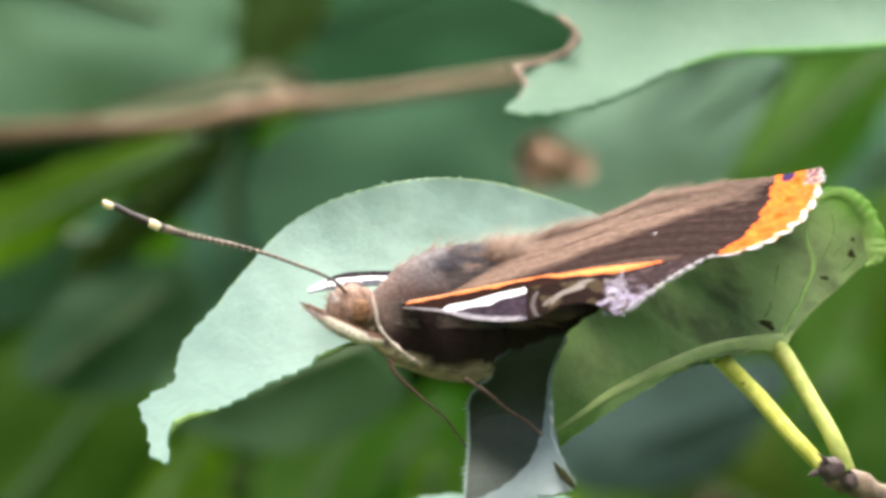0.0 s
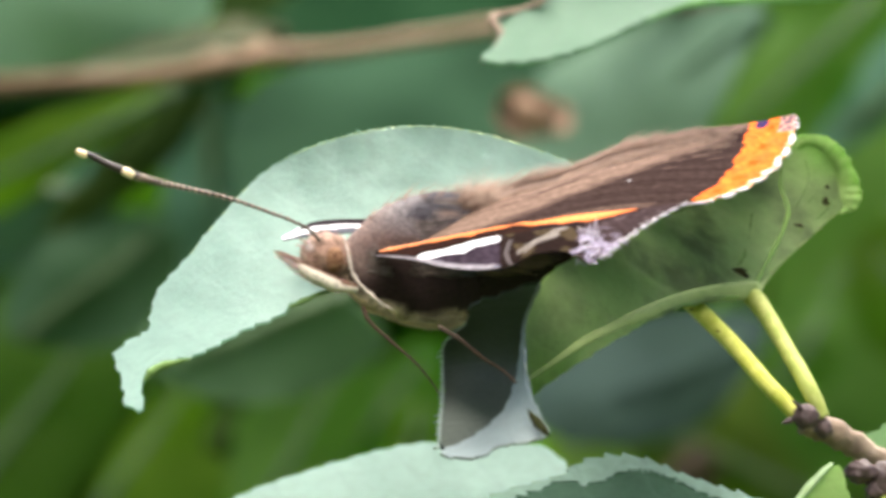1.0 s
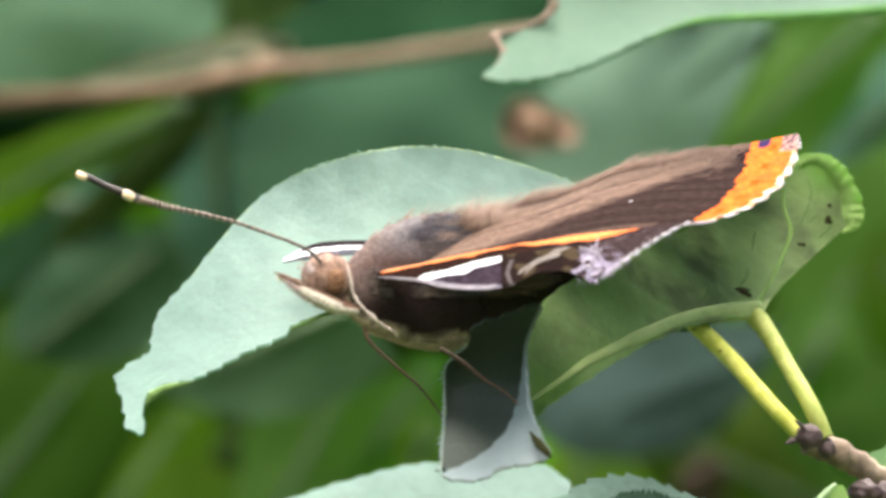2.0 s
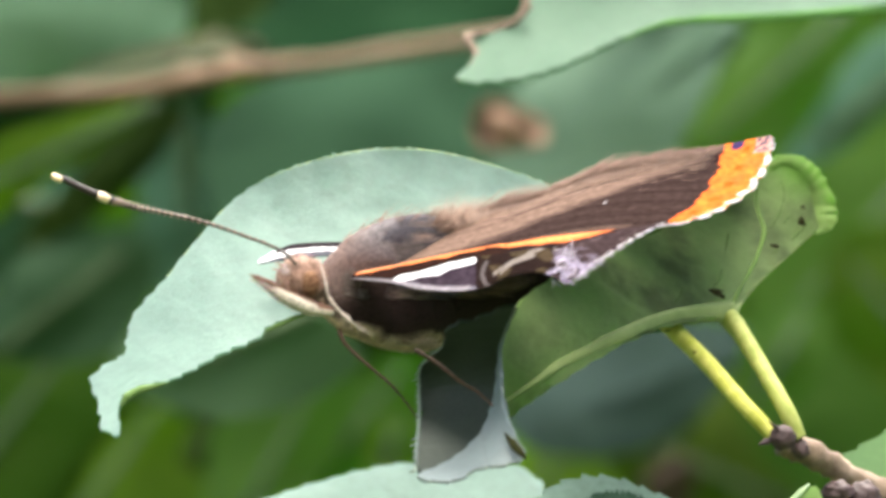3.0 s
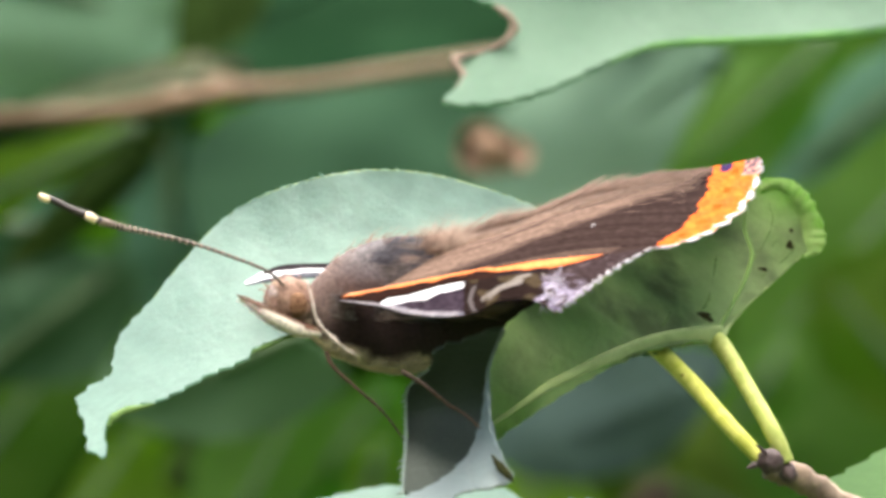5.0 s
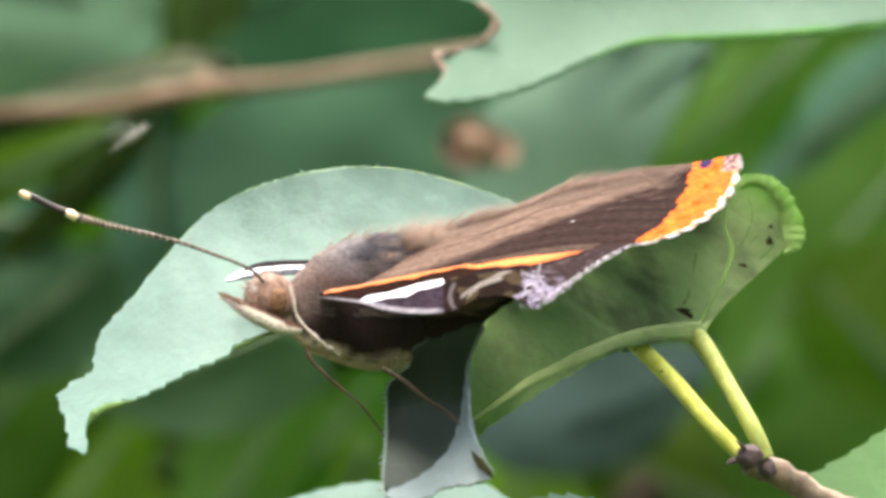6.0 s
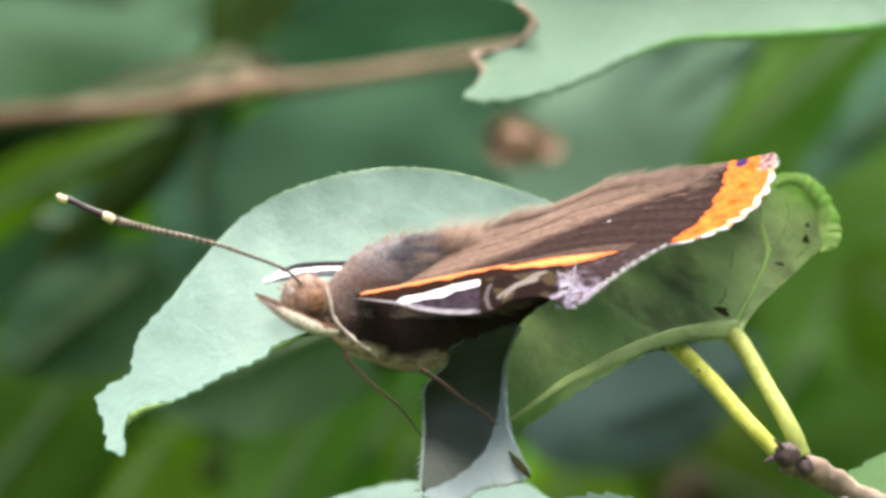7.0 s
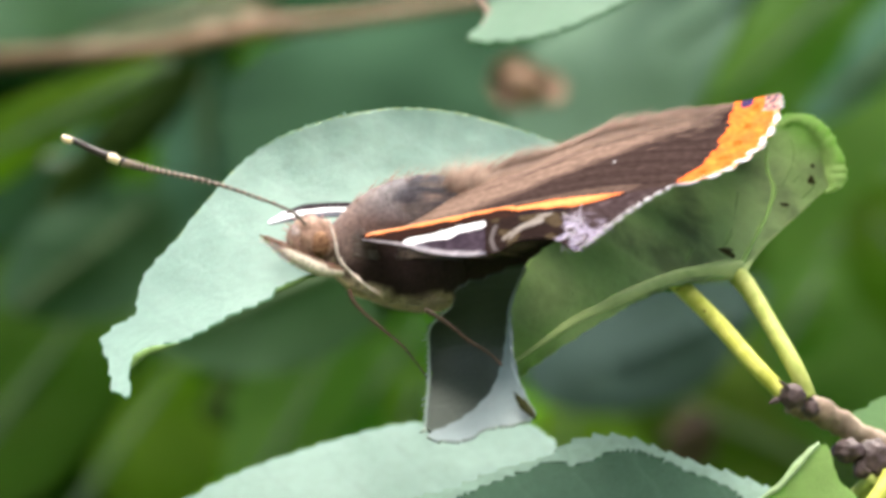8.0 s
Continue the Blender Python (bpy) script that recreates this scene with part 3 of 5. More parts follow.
    part("serrated_edge", teeth([(x, y - 0.05, z - 0.12) for x, y, z in laid(long_blade, [(9.0, 20, 1.0), (5.2, 17, 2.75), (2.2, 15.5, 3.85), (-1.2, 14, 4.75), (-4.5, 13, 5.05), (-7.6, 12, 4.7), (-10.6, 11, 3.85), (-12.9, 10, 2.75)], 0.0)], 34, 0.48, (-0.6, 0, 0.8), 3), PALE_LEAF, leaf)
    part("serrated_edge", teeth([(x + 0.1, y - 0.05, z) for x, y, z in laid(long_blade, [(-12.9, 10, 2.75), (-15.1, 9, 0.9), (-18.0, 7, -2.75), (-19.8, 5, -4.8), (-20.2, 3, -6.3)], 0.0)], 16, 0.32, (-0.95, 0, -0.1), 7), PALE_LEAF, leaf)
    part("serrated_edge", teeth([(x + 0.1, y - 0.05, z) for x, y, z in laid(long_blade, [(-20.3, 2, -7.2), (-21.1, 0, -7.6), (-22.1, -2, -8.4), (-22.2, -5, -8.8), (-21.6, -8, -10.0), (-21.4, -10, -11.2)], 0.0)], 10, 0.3, (-0.7, 0, -0.5), 5), PALE_LEAF, leaf)
    part("leaf_rim", tube(laid(long_blade, [(-20.1, 3, -6.1), (-18.0, 7, -2.7), (-15.1, 9, 0.95), (-12.9, 10, 2.8), (-10.6, 11, 3.9), (-7.6, 12, 4.75), (-4.5, 13, 5.1), (-1.2, 14, 4.8), (2.2, 15.5, 3.9), (5.2, 17, 2.8), (8.6, 20, 1.3)], 0.05), [0.02, 0.03, 0.04, 0.03, 0.04, 0.045, 0.04, 0.05, 0.05, 0.045, 0.02], 200, 6, lumps=1.2), PALE_RIM, leaf, "pale yellow-green serrated edge")
    part("leaf_rim", tube([(-20.2, -10.4, -10.1), (-19.8, -10.1, -9.5), (-19.0, -9.7, -9.1), (-17.5, -9.2, -8.7)], [0.08, 0.26, 0.22, 0.05], 24, 8, lumps=0.4), OLIVE_RIM, leaf, "green underside showing at the edge")
    part("leaf_rim", tube([(-11.9, -5.4, -5.7), (-11.2, -5.4, -5.4), (-10.1, -5.2, -4.9), (-9.2, -4.4, -4.7)], [0.05, 0.13, 0.14, 0.06], 20, 8, lumps=0.4), OLIVE_RIM, leaf, "green underside showing at the edge")
    part("folded_half", half, UNDER_LEAF, leaf, "matt green leaf underside with raised veins", 0.22)
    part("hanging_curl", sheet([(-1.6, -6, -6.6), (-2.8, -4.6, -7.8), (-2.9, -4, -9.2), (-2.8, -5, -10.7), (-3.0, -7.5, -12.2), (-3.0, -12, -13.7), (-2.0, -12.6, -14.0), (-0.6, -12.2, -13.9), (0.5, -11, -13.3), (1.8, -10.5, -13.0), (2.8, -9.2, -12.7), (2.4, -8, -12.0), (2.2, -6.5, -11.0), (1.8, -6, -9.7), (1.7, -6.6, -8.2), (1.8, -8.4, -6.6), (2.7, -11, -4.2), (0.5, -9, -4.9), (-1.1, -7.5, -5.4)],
                               (1.8, -8, -5.9), (-2.8, -5, -14.2), 0.55, 0.3, 1.1, ripple=0.5, seed=3, order=3), CURL_SHADE_LEAF, leaf, "curled-down lobe of the leaf with a serrated rim", 0.22)
    rim = [(-1.6, -6.3, -6.6), (-2.8, -5.2, -7.8), (-2.9, -4.8, -9.2), (-2.9, -5.6, -10.7), (-3.0, -8, -12.2), (-3.1, -12.6, -13.8)]
    part("curl_rim", join(tube(rim, [0.03, 0.06, 0.07, 0.08, 0.08, 0.07], 120, 6, lumps=1.0), teeth(rim, 22, 0.42, (-1, -0.2, -0.35), 4)), PALE_RIM_LEAF, leaf, "pale serrated edge")
    part("curl_rim", teeth([(3.2, -13.6, -12.8), (2.0, -15.6, -13.35), (0.5, -16.1, -13.55), (-0.6, -17.1, -14.15), (-2.0, -17.1, -14.25), (-3.0, -15.6, -13.95)], 20, 0.3, (-0.3, -0.2, -1), 9), PALE_RIM_LEAF, leaf, "pale serrated edge")
    part("curl_lip", sheet([(1.8, -9.2, -7.2), (2.0, -11.5, -9.9), (2.6, -12.5, -11.4), (3.3, -13.5, -12.9), (2.0, -15.5, -13.4), (0.5, -16, -13.6), (-0.6, -17, -14.2), (-2.0, -17, -14.3), (-3.0, -15.5, -14.0), (-1.6, -13, -13.4), (-0.2, -11.5, -12.5), (0.9, -10.4, -11.2), (1.5, -9.6, -9.3)],
                            (1.8, -11, -7.2), (-2.7, -15, -14.2), 0.45, 0.2, 1.1, ripple=0.3, seed=13, order=2), SKY_TONED_LIP, leaf, "pale upturned lip of the curled lobe", 0.15)
    # Dark rod laid on the lip, its colour standing for the slit's shade.
    part("stain_or_slit", tube([(2.05, -13.6, -11.5), (2.5, -14.3, -12.1), (2.95, -14.9, -12.6), (3.3, -15, -13.0)], [0.05, 0.24, 0.24, 0.05], 20, 8, flat=0.3, lumps=0.3), STAIN_AND_SLIT, leaf, "dark rod standing for the slit's shade in the lip")
    part("rolled_rim", tube([(2.7, -11.5, -4.2), (1.9, -9.5, -6.4), (1.8, -9.2, -8.2), (1.9, -9.5, -9.8), (2.4, -10, -11.5), (3.2, -10, -12.9)], [0.05, 0.1, 0.2, 0.24, 0.2, 0.1], 40, 8, lumps=0.3), SKY_TONED_LIP, leaf)
    part("midrib", tube(laid(half, [(15.8, 10.6, -4.6), (14.0, 8.5, -4.7), (11.6, 6.1, -5.05), (8.9, 3.3, -6.0), (5.5, -0, -7.5), (3.2, -2.4, -9.0), (1.9, -3.7, -9.9)], 0.12), [0.62, 0.56, 0.46, 0.4, 0.34, 0.29, 0.22], 60, 10, flat=0.35), RIB, leaf, "pale yellow-green midrib")
    for pts, w in (([(15.6, 10.4, -4.3), (16.6, 12.0, -2.6), (17.4, 13.0, -1.0), (17.7, 13.6, 0.2), (17.3, 13.6, 1.6), (17.4, 13.9, 2.8)], 0.18), ([(17.6, 13.4, -0.4), (18.5, 14.3, 0.9), (19.0, 14.7, 2.3), (18.7, 14.7, 3.5)], 0.045), ([(17.0, 12.7, -2.0), (18.6, 14.2, -0.9), (19.9, 14.8, 0.1), (20.5, 15.1, 1.0)], 0.05),
                   ([(11.6, 6.1, -4.9), (12.6, 7.4, -3.5), (12.9, 8.1, -2.0), (12.0, 7.6, -0.7)], 0.1), ([(7.2, 1.6, -6.4), (8.2, 2.9, -5.0), (8.0, 3.1, -3.5)], 0.07), ([(9.2, 3.6, -5.7), (10.6, 5.4, -4.0), (10.8, 6.1, -2.0)], 0.07), ([(4.9, -0.7, -7.6), (5.5, 0.3, -6.0), (5.2, 0.4, -4.3)], 0.06), ([(13.3, 7.7, -4.7), (14.9, 10.2, -2.7), (15.5, 11.6, -0.3), (15.9, 12.5, 1.2)], 0.08), ([(17.6, 13.6, 0.4), (18.6, 14.3, 0.4), (19.3, 14.7, 1.1)], 0.05), ([(14.4, 9.2, -3.7), (15.4, 11, -2.0), (16.2, 12.4, 0.0)], 0.05)):
        part("vein", tube(laid(half, pts, 0.12), [w] + [w * 0.8] * (len(pts) - 2) + [w * 0.3], 30, 8, flat=0.4, lumps=0.2), VEIN, leaf)
    part("leaf_rim", crinkled_rim(half, LOBE_INNER, LOBE_OUTER, 24), RIM_LEAF, leaf, "bright green crinkled, turned-over rim", 0.1)
    part("leaf_rim", tube(laid(half, [(20.7, 15.3, 0.1), (19.1, 14.3, -1.3), (17.5, 12.9, -2.7), (16.4, 11.5, -3.9), (15.8, 10.5, -4.7)], 0.06), [0.04, 0.07, 0.09, 0.12, 0.25], 40, 8, flat=0.6, lumps=0.3), RIB, leaf)
    for c, rx, rz in (((14.6, 9.5, -3.6), 0.6, 0.28), ((20.0, 14.8, 0.7), 0.2, 0.28), ((20.1, 15, 1.6), 0.12, 0.16), ((18.3, 14, -0.7), 0.3, 0.1)):
        part("stain_or_slit", ball(laid(half, [c], 0.13)[0], rx, 0.03, rz, 10, 0.8, rx * 9), STAIN_AND_SLIT, leaf, "dark brown spot")
    part("petiole", tube([(13.6, 7.6, -4.75), (14.8, 8.4, -4.7), (15.5, 8.2, -4.95), (16.4, 6.4, -6.2), (17.6, 3.6, -8.3), (18.7, 1.6, -10.3), (19.5, 1.5, -12.1)], [0.1, 0.42, 0.6, 0.54, 0.5, 0.52, 0.5], 60, 12, lumps=0.03), STALK, leaf, "yellow-green leaf stalk")

    hidden = part("leaf", sheet([(11.8, 8, -5.6), (11.1, 16, -4.8), (10.0, 32, -4.4), (8.1, 52, -4.7), (7.4, 58, -5.3), (8.5, 52, -5.8), (10.0, 34, -5.9), (11.1, 18, -5.9)], (12.0, 8, -5.6), (7.6, 58, -5.2), 0.9, 0.3, bulge=-1), FRESH_LEAF, twig, "green leaf largely covered by the others", 0.25)
    part("petiole", tube([(9.6, 12, -3.6), (10.8, 9.5, -4.5), (12.0, 7, -5.5), (14.1, 4.5, -7.6), (16.0, 1.6, -9.8), (18.1, 1.4, -12.0)], [0.4, 0.5, 0.52, 0.52, 0.5, 0.48], 40, 12, lumps=0.03), BRIGHT_STALK, hidden, "bright yellow leaf stalk")
    for c, r in (((15.1, 2.4, -8.85), 0.13), ((15.45, 2.0, -9.3), 0.11), ((13.4, 4.6, -7.0), 0.1)):
        part("stain_or_slit", ball(c, r, 0.1, r * 0.8, 8, 0.6, r * 20), STALK_SPOT, hidden, "olive-brown speck")

    low = part("leaf", sheet([(-24.4, 37, -23.4), (-19.2, 40, -19.6), (-15.1, 42, -17.5), (-10.1, 43.5, -15.8), (-5.5, 44.5, -14.6), (-2.7, 45, -14.4), (0.5, 45, -14.4), (3.0, 44.5, -14.5), (4.6, 43.5, -15.5), (4.9, 43, -16.2), (6.1, 40, -19.6), (1.9, 35, -24.7), (-12.1, 33, -27.1)],
                             (7.2, 39, -19.6), (-24.3, 34, -24.4), 0.8, 0.22, 1.5, bulge=-1, ripple=0.8, seed=4), PALE_LEAF, twig, "pale green leaf below the butterfly", 0.25)
    part("petiole", tube([(5.4, 40, -18.9), (10.6, 30, -21.4), (18.9, 16, -20.4), (24.0, 6, -17.0)], [0.4, 0.45, 0.45, 0.5], 30, 10), STALK, low)
    wrinkled = sheet([(-4.3, 11.5, -18.9), (-1.6, 12.3, -17.8), (1.2, 13.1, -16.7), (3.9, 13.6, -16.0), (5.2, 14.2, -15.2), (6.9, 14.6, -14.7), (9.0, 14.5, -14.8), (11.4, 13.8, -15.7), (13.4, 13.3, -16.4), (15.4, 12.8, -17.0), (17.9, 12, -18.2), (19.4, 3.0, -20.8), (11.9, -4.0, -24.8), (0.1, 0.0, -22.8)],
                     (19.4, 9, -19.8), (-4.3, 9, -18.8), 0.32, 0.35, 1.2, bulge=0.4, ripple=0.6, seed=6)
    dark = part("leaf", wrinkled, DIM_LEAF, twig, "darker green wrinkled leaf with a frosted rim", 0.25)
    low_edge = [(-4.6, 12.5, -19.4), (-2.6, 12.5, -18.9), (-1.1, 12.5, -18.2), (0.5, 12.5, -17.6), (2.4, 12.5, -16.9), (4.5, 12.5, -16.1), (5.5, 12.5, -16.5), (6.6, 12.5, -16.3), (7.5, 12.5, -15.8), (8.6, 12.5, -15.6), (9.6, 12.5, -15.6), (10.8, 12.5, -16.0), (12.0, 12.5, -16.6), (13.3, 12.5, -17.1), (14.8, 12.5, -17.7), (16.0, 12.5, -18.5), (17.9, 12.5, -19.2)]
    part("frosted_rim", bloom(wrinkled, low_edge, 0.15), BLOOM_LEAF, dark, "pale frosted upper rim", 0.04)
    part("petiole", tube([(18.7, 9, -19.5), (21.3, 7, -18.8), (23.6, 4, -16.8)], [0.4, 0.45, 0.5], 20, 10), STALK, dark)
    right = part("leaf", sheet([(16.5, 0, -18.2), (17.8, 0, -17.2), (19.2, 1, -15.8), (20.1, 2, -14.9), (20.7, 2, -15.3), (21.2, 2, -16.9), (22.5, 2, -18.6), (20.1, 0, -20.6), (17.1, 0, -19.9)], (22.5, 2, -18.6), (19.9, 2, -14.9), 0.6, 0.2, ripple=0.6, seed=7), RIM_LEAF, twig, "small bright green leaf by the bud", 0.22)
    # Pale rod along the leaf edge; its colour stands for sunlight there.
    part("leaf_rim", tube([(16.3, -0.3, -18.3), (17.8, -0.3, -17.2), (19.1, 0.6, -15.7), (20.1, 1.6, -14.8)], [0.1, 0.2, 0.22, 0.1], 30, 8, lumps=0.4), PALE_RIM, right, "pale rim, sunlight put into its colour")
    part("petiole", tube([(21.9, 2, -19.6), (23.6, 3, -18.0), (24.4, 4, -16.7)], [0.35, 0.5, 0.55], 20, 10), BRIGHT_STALK, right)
    behind = part("leaf", sheet([(22.6, 22, -13.9), (24.0, 24, -12.9), (25.8, 26, -11.9), (28.3, 28, -10.5), (33.6, 30, -9.7), (36.9, 26, -12.4), (34.7, 18, -16.7), (27.7, 14, -17.6), (23.8, 18, -15.7)], (34.7, 18, -16.7), (22.6, 22, -13.9), 0.9, 0.3, 1.4, bulge=-1, ripple=0.8, seed=8), FRESH_LEAF, twig, "fresh green leaf behind the twig", 0.25)
    part("petiole", tube([(34.4, 19, -16.4), (36.4, 18, -19.1), (40.1, 22, -23.7)], [0.4, 0.5, 0.5], 20, 10), STALK, behind)

    # the leaf above, with a bitten tip
    upper = part("leaf", sheet([(-0.7, 66, 9.9), (-0.1, 67, 10.6), (0.6, 68, 11.6), (-0.1, 69, 12.6), (0.2, 69, 12.9), (1.7, 70, 13.3), (3.1, 72.5, 13.9), (3.8, 73.5, 14.8), (3.7, 74, 15.5), (2.8, 75, 16.2), (0.6, 76, 17.2), (-3.1, 78, 19.5), (4.3, 76, 24.8), (19.1, 77, 25.9), (35.7, 76, 23.7), (41.0, 71.5, 17.7),
                                (33.6, 71, 15.4), (28.7, 70, 15.1), (23.7, 69, 14.4), (18.9, 68, 14.1), (15.2, 67.5, 13.9), (12.3, 67, 13.5), (9.7, 66, 12.5), (7.9, 66, 11.6), (5.7, 65, 10.6), (3.5, 65, 10.0), (1.3, 65, 9.7)],
                               (41.7, 84, 18.7), (-0.7, 68, 10.6), 0.9, 0.2, 1.5, bulge=-1.5, ripple=1.2, seed=9), UPPER_LEAF, twig, "large pale green leaf with a bitten brown-edged tip", 0.3)
    part("dry_edge", tube([(-0.7, 65, 9.9), (0.6, 67, 11.5), (-0.0, 68, 12.8), (1.7, 69, 13.3), (3.1, 68.8, 13.9), (3.8, 69, 14.8), (3.5, 69, 15.6), (2.6, 69.3, 16.3)], [0.1, 0.2, 0.28, 0.16, 0.24, 0.28, 0.2, 0.14], 60, 8, lumps=0.5), DRY_EDGE, upper, "dry brown bitten edge")
    part("lower_rim", tube([(10.0, 64, 12.6), (11.9, 64.6, 13.4), (13.7, 65, 13.8), (17.4, 65.6, 14.0), (22.5, 66.5, 14.3), (28.7, 67.5, 14.9), (35.4, 69, 15.8)], [0.05, 0.12, 0.22, 0.27, 0.27, 0.25, 0.2], 60, 8, flat=0.35, lumps=0.3), GREEN_RIM, upper, "bright green rolled rim")
    part("petiole", tube([(39.4, 76, 18.5), (48.3, 70, 8.8), (55.9, 50, -16.4), (58.0, 45, -44.7)], [0.6, 0.7, 0.9, 1.2], 40, 10), STALK, upper)


# ---- the butterfly ----
HEAD = Vector((-9.8, -4, -2.8))
BODY = [((-8.7, -3, -3.3), 42), ((-7.6, -2.2, -3.2), 74), ((-6.0, -1, -3.1), 103), ((-4.1, 0.2, -3.0), 120), ((-2.3, 1.4, -3.0), 112), ((-0.5, 2.6, -3.1), 92), ((1.9, 4.2, -3.1), 72), ((4.2, 5.8, -2.4), 60), ((6.9, 7.6, -0.7), 48), ((9.3, 9.2, 0.4), 34), ((11.2, 10.5, 1.2), 12)]
DARK, UMBER, TAN, GREY = (0.03, 0.017, 0.016), (0.085, 0.055, 0.05), (0.92, 0.7, 0.56), (0.18, 0.162, 0.17)


def body_shape(first, last, n, sides=40):
    pts = smooth_line([b[0] for b in BODY], 100)
    rad = [r.x for r in smooth_line([(b[1] / 30, 0, 0) for b in BODY], 100)]
    v, f, c = [], [], []
    side = Vector((0.33, 0.94, 0)).normalized()
    for i in range(n):
        k = first + (last - first) * i / (n - 1)
        j = min(98, int(k))
        p = pts[j].lerp(pts[j + 1], k - j)
        r = rad[j] + (rad[j + 1] - rad[j]) * (k - j)
        for s in range(sides):
            a = 2 * math.pi * s / sides
            lump = 1 + 0.05 * noise3(math.cos(a) * 2, math.sin(a) * 2, k * 0.2) + 0.06 * noise3(math.cos(a) * 1.2, math.sin(a) * 1.2, k * 0.07 + 3)
            v.append(p + side * (math.sin(a) * r * 0.78 * lump) + Vector((0, 0, 1)) * (math.cos(a) * r * lump))
            h = math.cos(a) + 0.1 * noise3(k * 0.12, a * 3, 3)
            low = float(np.interp(k, (6, 12, 20, 30, 42), (-0.3, -0.5, -0.66, -0.74, -0.82))) - 0.07 * max(0, k - 44 - 3 * noise3(a * 4, 2, 5))
            up, mid = min(1, max(0, (h - 0.3) * 3)), min(1, max(0, (h + 0.05) * 4))
            col = tuple(d + (m - d) * mid + (g - m) * up for d, m, g in zip(DARK, UMBER, GREY))
            tan = min(1, max(0, (low - h) * 10 + 0.5))
            pale = 0.75 + 0.25 * math.sin(a * 26 + 2 * noise3(k * 0.1, a, 7))
            if low - 0.16 < h < low - 0.07:
                pale *= 0.45
            col = tuple(c + (q * pale - c) * tan for c, q in zip(col, TAN))
            if h > -0.35 and k < 26:
                pale_front = min(1, (26 - k) / 12) * min(1, (h + 0.35) * 3)
                col = tuple(c + (q - c) * pale_front for c, q in zip(col, (0.2, 0.14, 0.125)))
            c.append(col)
    for i in range(n - 1):
        for s in range(sides):
            s2 = (s + 1) % sides
            f.append((i * sides + s, (i + 1) * sides + s, (i + 1) * sides + s2, i * sides + s2))
    f.append(tuple(range(sides)))
    f.append(tuple((n - 1) * sides + s for s in range(sides))[::-1])
    return {"v": v, "f": f, "c": c}


def hindwing_colour(u, v):
    """u from root to outer margin, v from the inner edge to the leading edge."""
    wob = 0.03 * noise3(u * 9, v * 7) + 0.02 * noise3(u * 30, v * 24)
    brown = (0.19, 0.128, 0.1)
    dark = (0.024, 0.015, 0.015)
    fine = 0.5 * math.sin(v * 53 + 2 * noise3(u * 1.5, v * 4)) + 0.35 * math.sin(v * 117 + 3 * noise3(u * 2, v * 5, 6))
    low = float(np.interp(u, (0.1, 0.35, 0.6, 0.75, 0.83), (0.95, 0.74, 0.48, 0.22, 0.04)))
    wedge = min(1, max(0, (v - low + wob) * 7 + 0.5)) * min(1, max(0, (u - 0.08) * 4))
    mid_line = float(np.interp(u, (0.15, 0.4, 0.75), (0.55, 0.38, 0.12)))
    streak = max(0, 1 - abs(v - mid_line + wob) / 0.055) * min(1, max(0, (u - 0.15) * 5))
    t = min(1, max(0, 0.12 + (0.16 - 0.1 * wedge) * fine + 0.8 * wedge + 0.5 * streak))
    if v > 0.88 and u < 0.8:
        t *= 0.72
    col = tuple(a + (b - a) * t for a, b in zip(brown, dark))
    edge = 0.825 + 0.108 * v + wob * 0.4 + 0.003 * math.sin(v * 30)
    if u > edge and v < 0.9 + wob:
        g = 0.155 + 0.05 * noise3(u * 25, v * 12, 5)
        col = (0.78, g * 0.95, 0.03)
        cell = (v * 6) % 1.0
        if abs(cell - 0.5) < 0.17 and abs(u - 0.905 - 0.05 * v) < 0.014 + 0.01 * noise3(v * 9, 2):
            col = (0.55, 0.09, 0.015)
        if u > 0.985 + wob * 0.2:
            col = (0.6, 0.3, 0.16) if math.sin(v * 60) > 0 else (0.75, 0.7, 0.68)
        if ((v - 0.02) / 0.055) ** 2 + ((u - 0.872) / 0.022) ** 2 < 1 + wob * 8:
            col = (0.045, 0.03, 0.085)
        if v < 0.12 + wob and u > 0.94:
            col = (0.45, 0.24, 0.2) if noise3(u * 60, v * 40) > 0 else (0.1, 0.07, 0.09)
    elif u > 0.97:
        col = (0.6, 0.56, 0.58)
    if 0.625 < u < 0.634 and 0.56 < v < 0.585:
        col = (0.5, 0.48, 0.5)
    return col


def level(line, x):
    """Height of a marking's edge line over x."""
    return float(np.interp(x, [p[0] for p in line], [p[2] for p in line]))


BAND_TOP = [(-6.6, -4, -2.4), (-5.8, -4, -2.1), (-4.8, -5, -2.0), (-2.8, -5, -1.6), (-0.8, -6, -1.2), (1.0, -7, -0.8), (1.8, -7, -0.7), (2.2, -8, -0.8), (3.8, -8, -0.5), (5.8, -9, -0.1), (7.8, -9, 0.5), (8.8, -9, 0.8), (9.3, -9, 0.7)]
BAND_LOW = [(-6.6, -4, -2.5), (-5.8, -4, -2.4), (-4.8, -5, -2.17), (-2.8, -5, -1.82), (-0.8, -6, -1.42), (1.0, -7, -1.0), (1.6, -7, -0.93), (2.2, -8, -0.96), (3.8, -8, -0.9), (5.8, -9, -0.7), (7.8, -9, -0.2), (8.8, -9, 0.1), (9.3, -9, 0.6)]
WHITE_TOP = [(-4.5, -9, -2.9), (-4.0, -9, -2.6), (-2.8, -10, -2.4), (-1.1, -12, -1.9), (0.4, -13, -1.6), (0.9, -13, -1.6)]
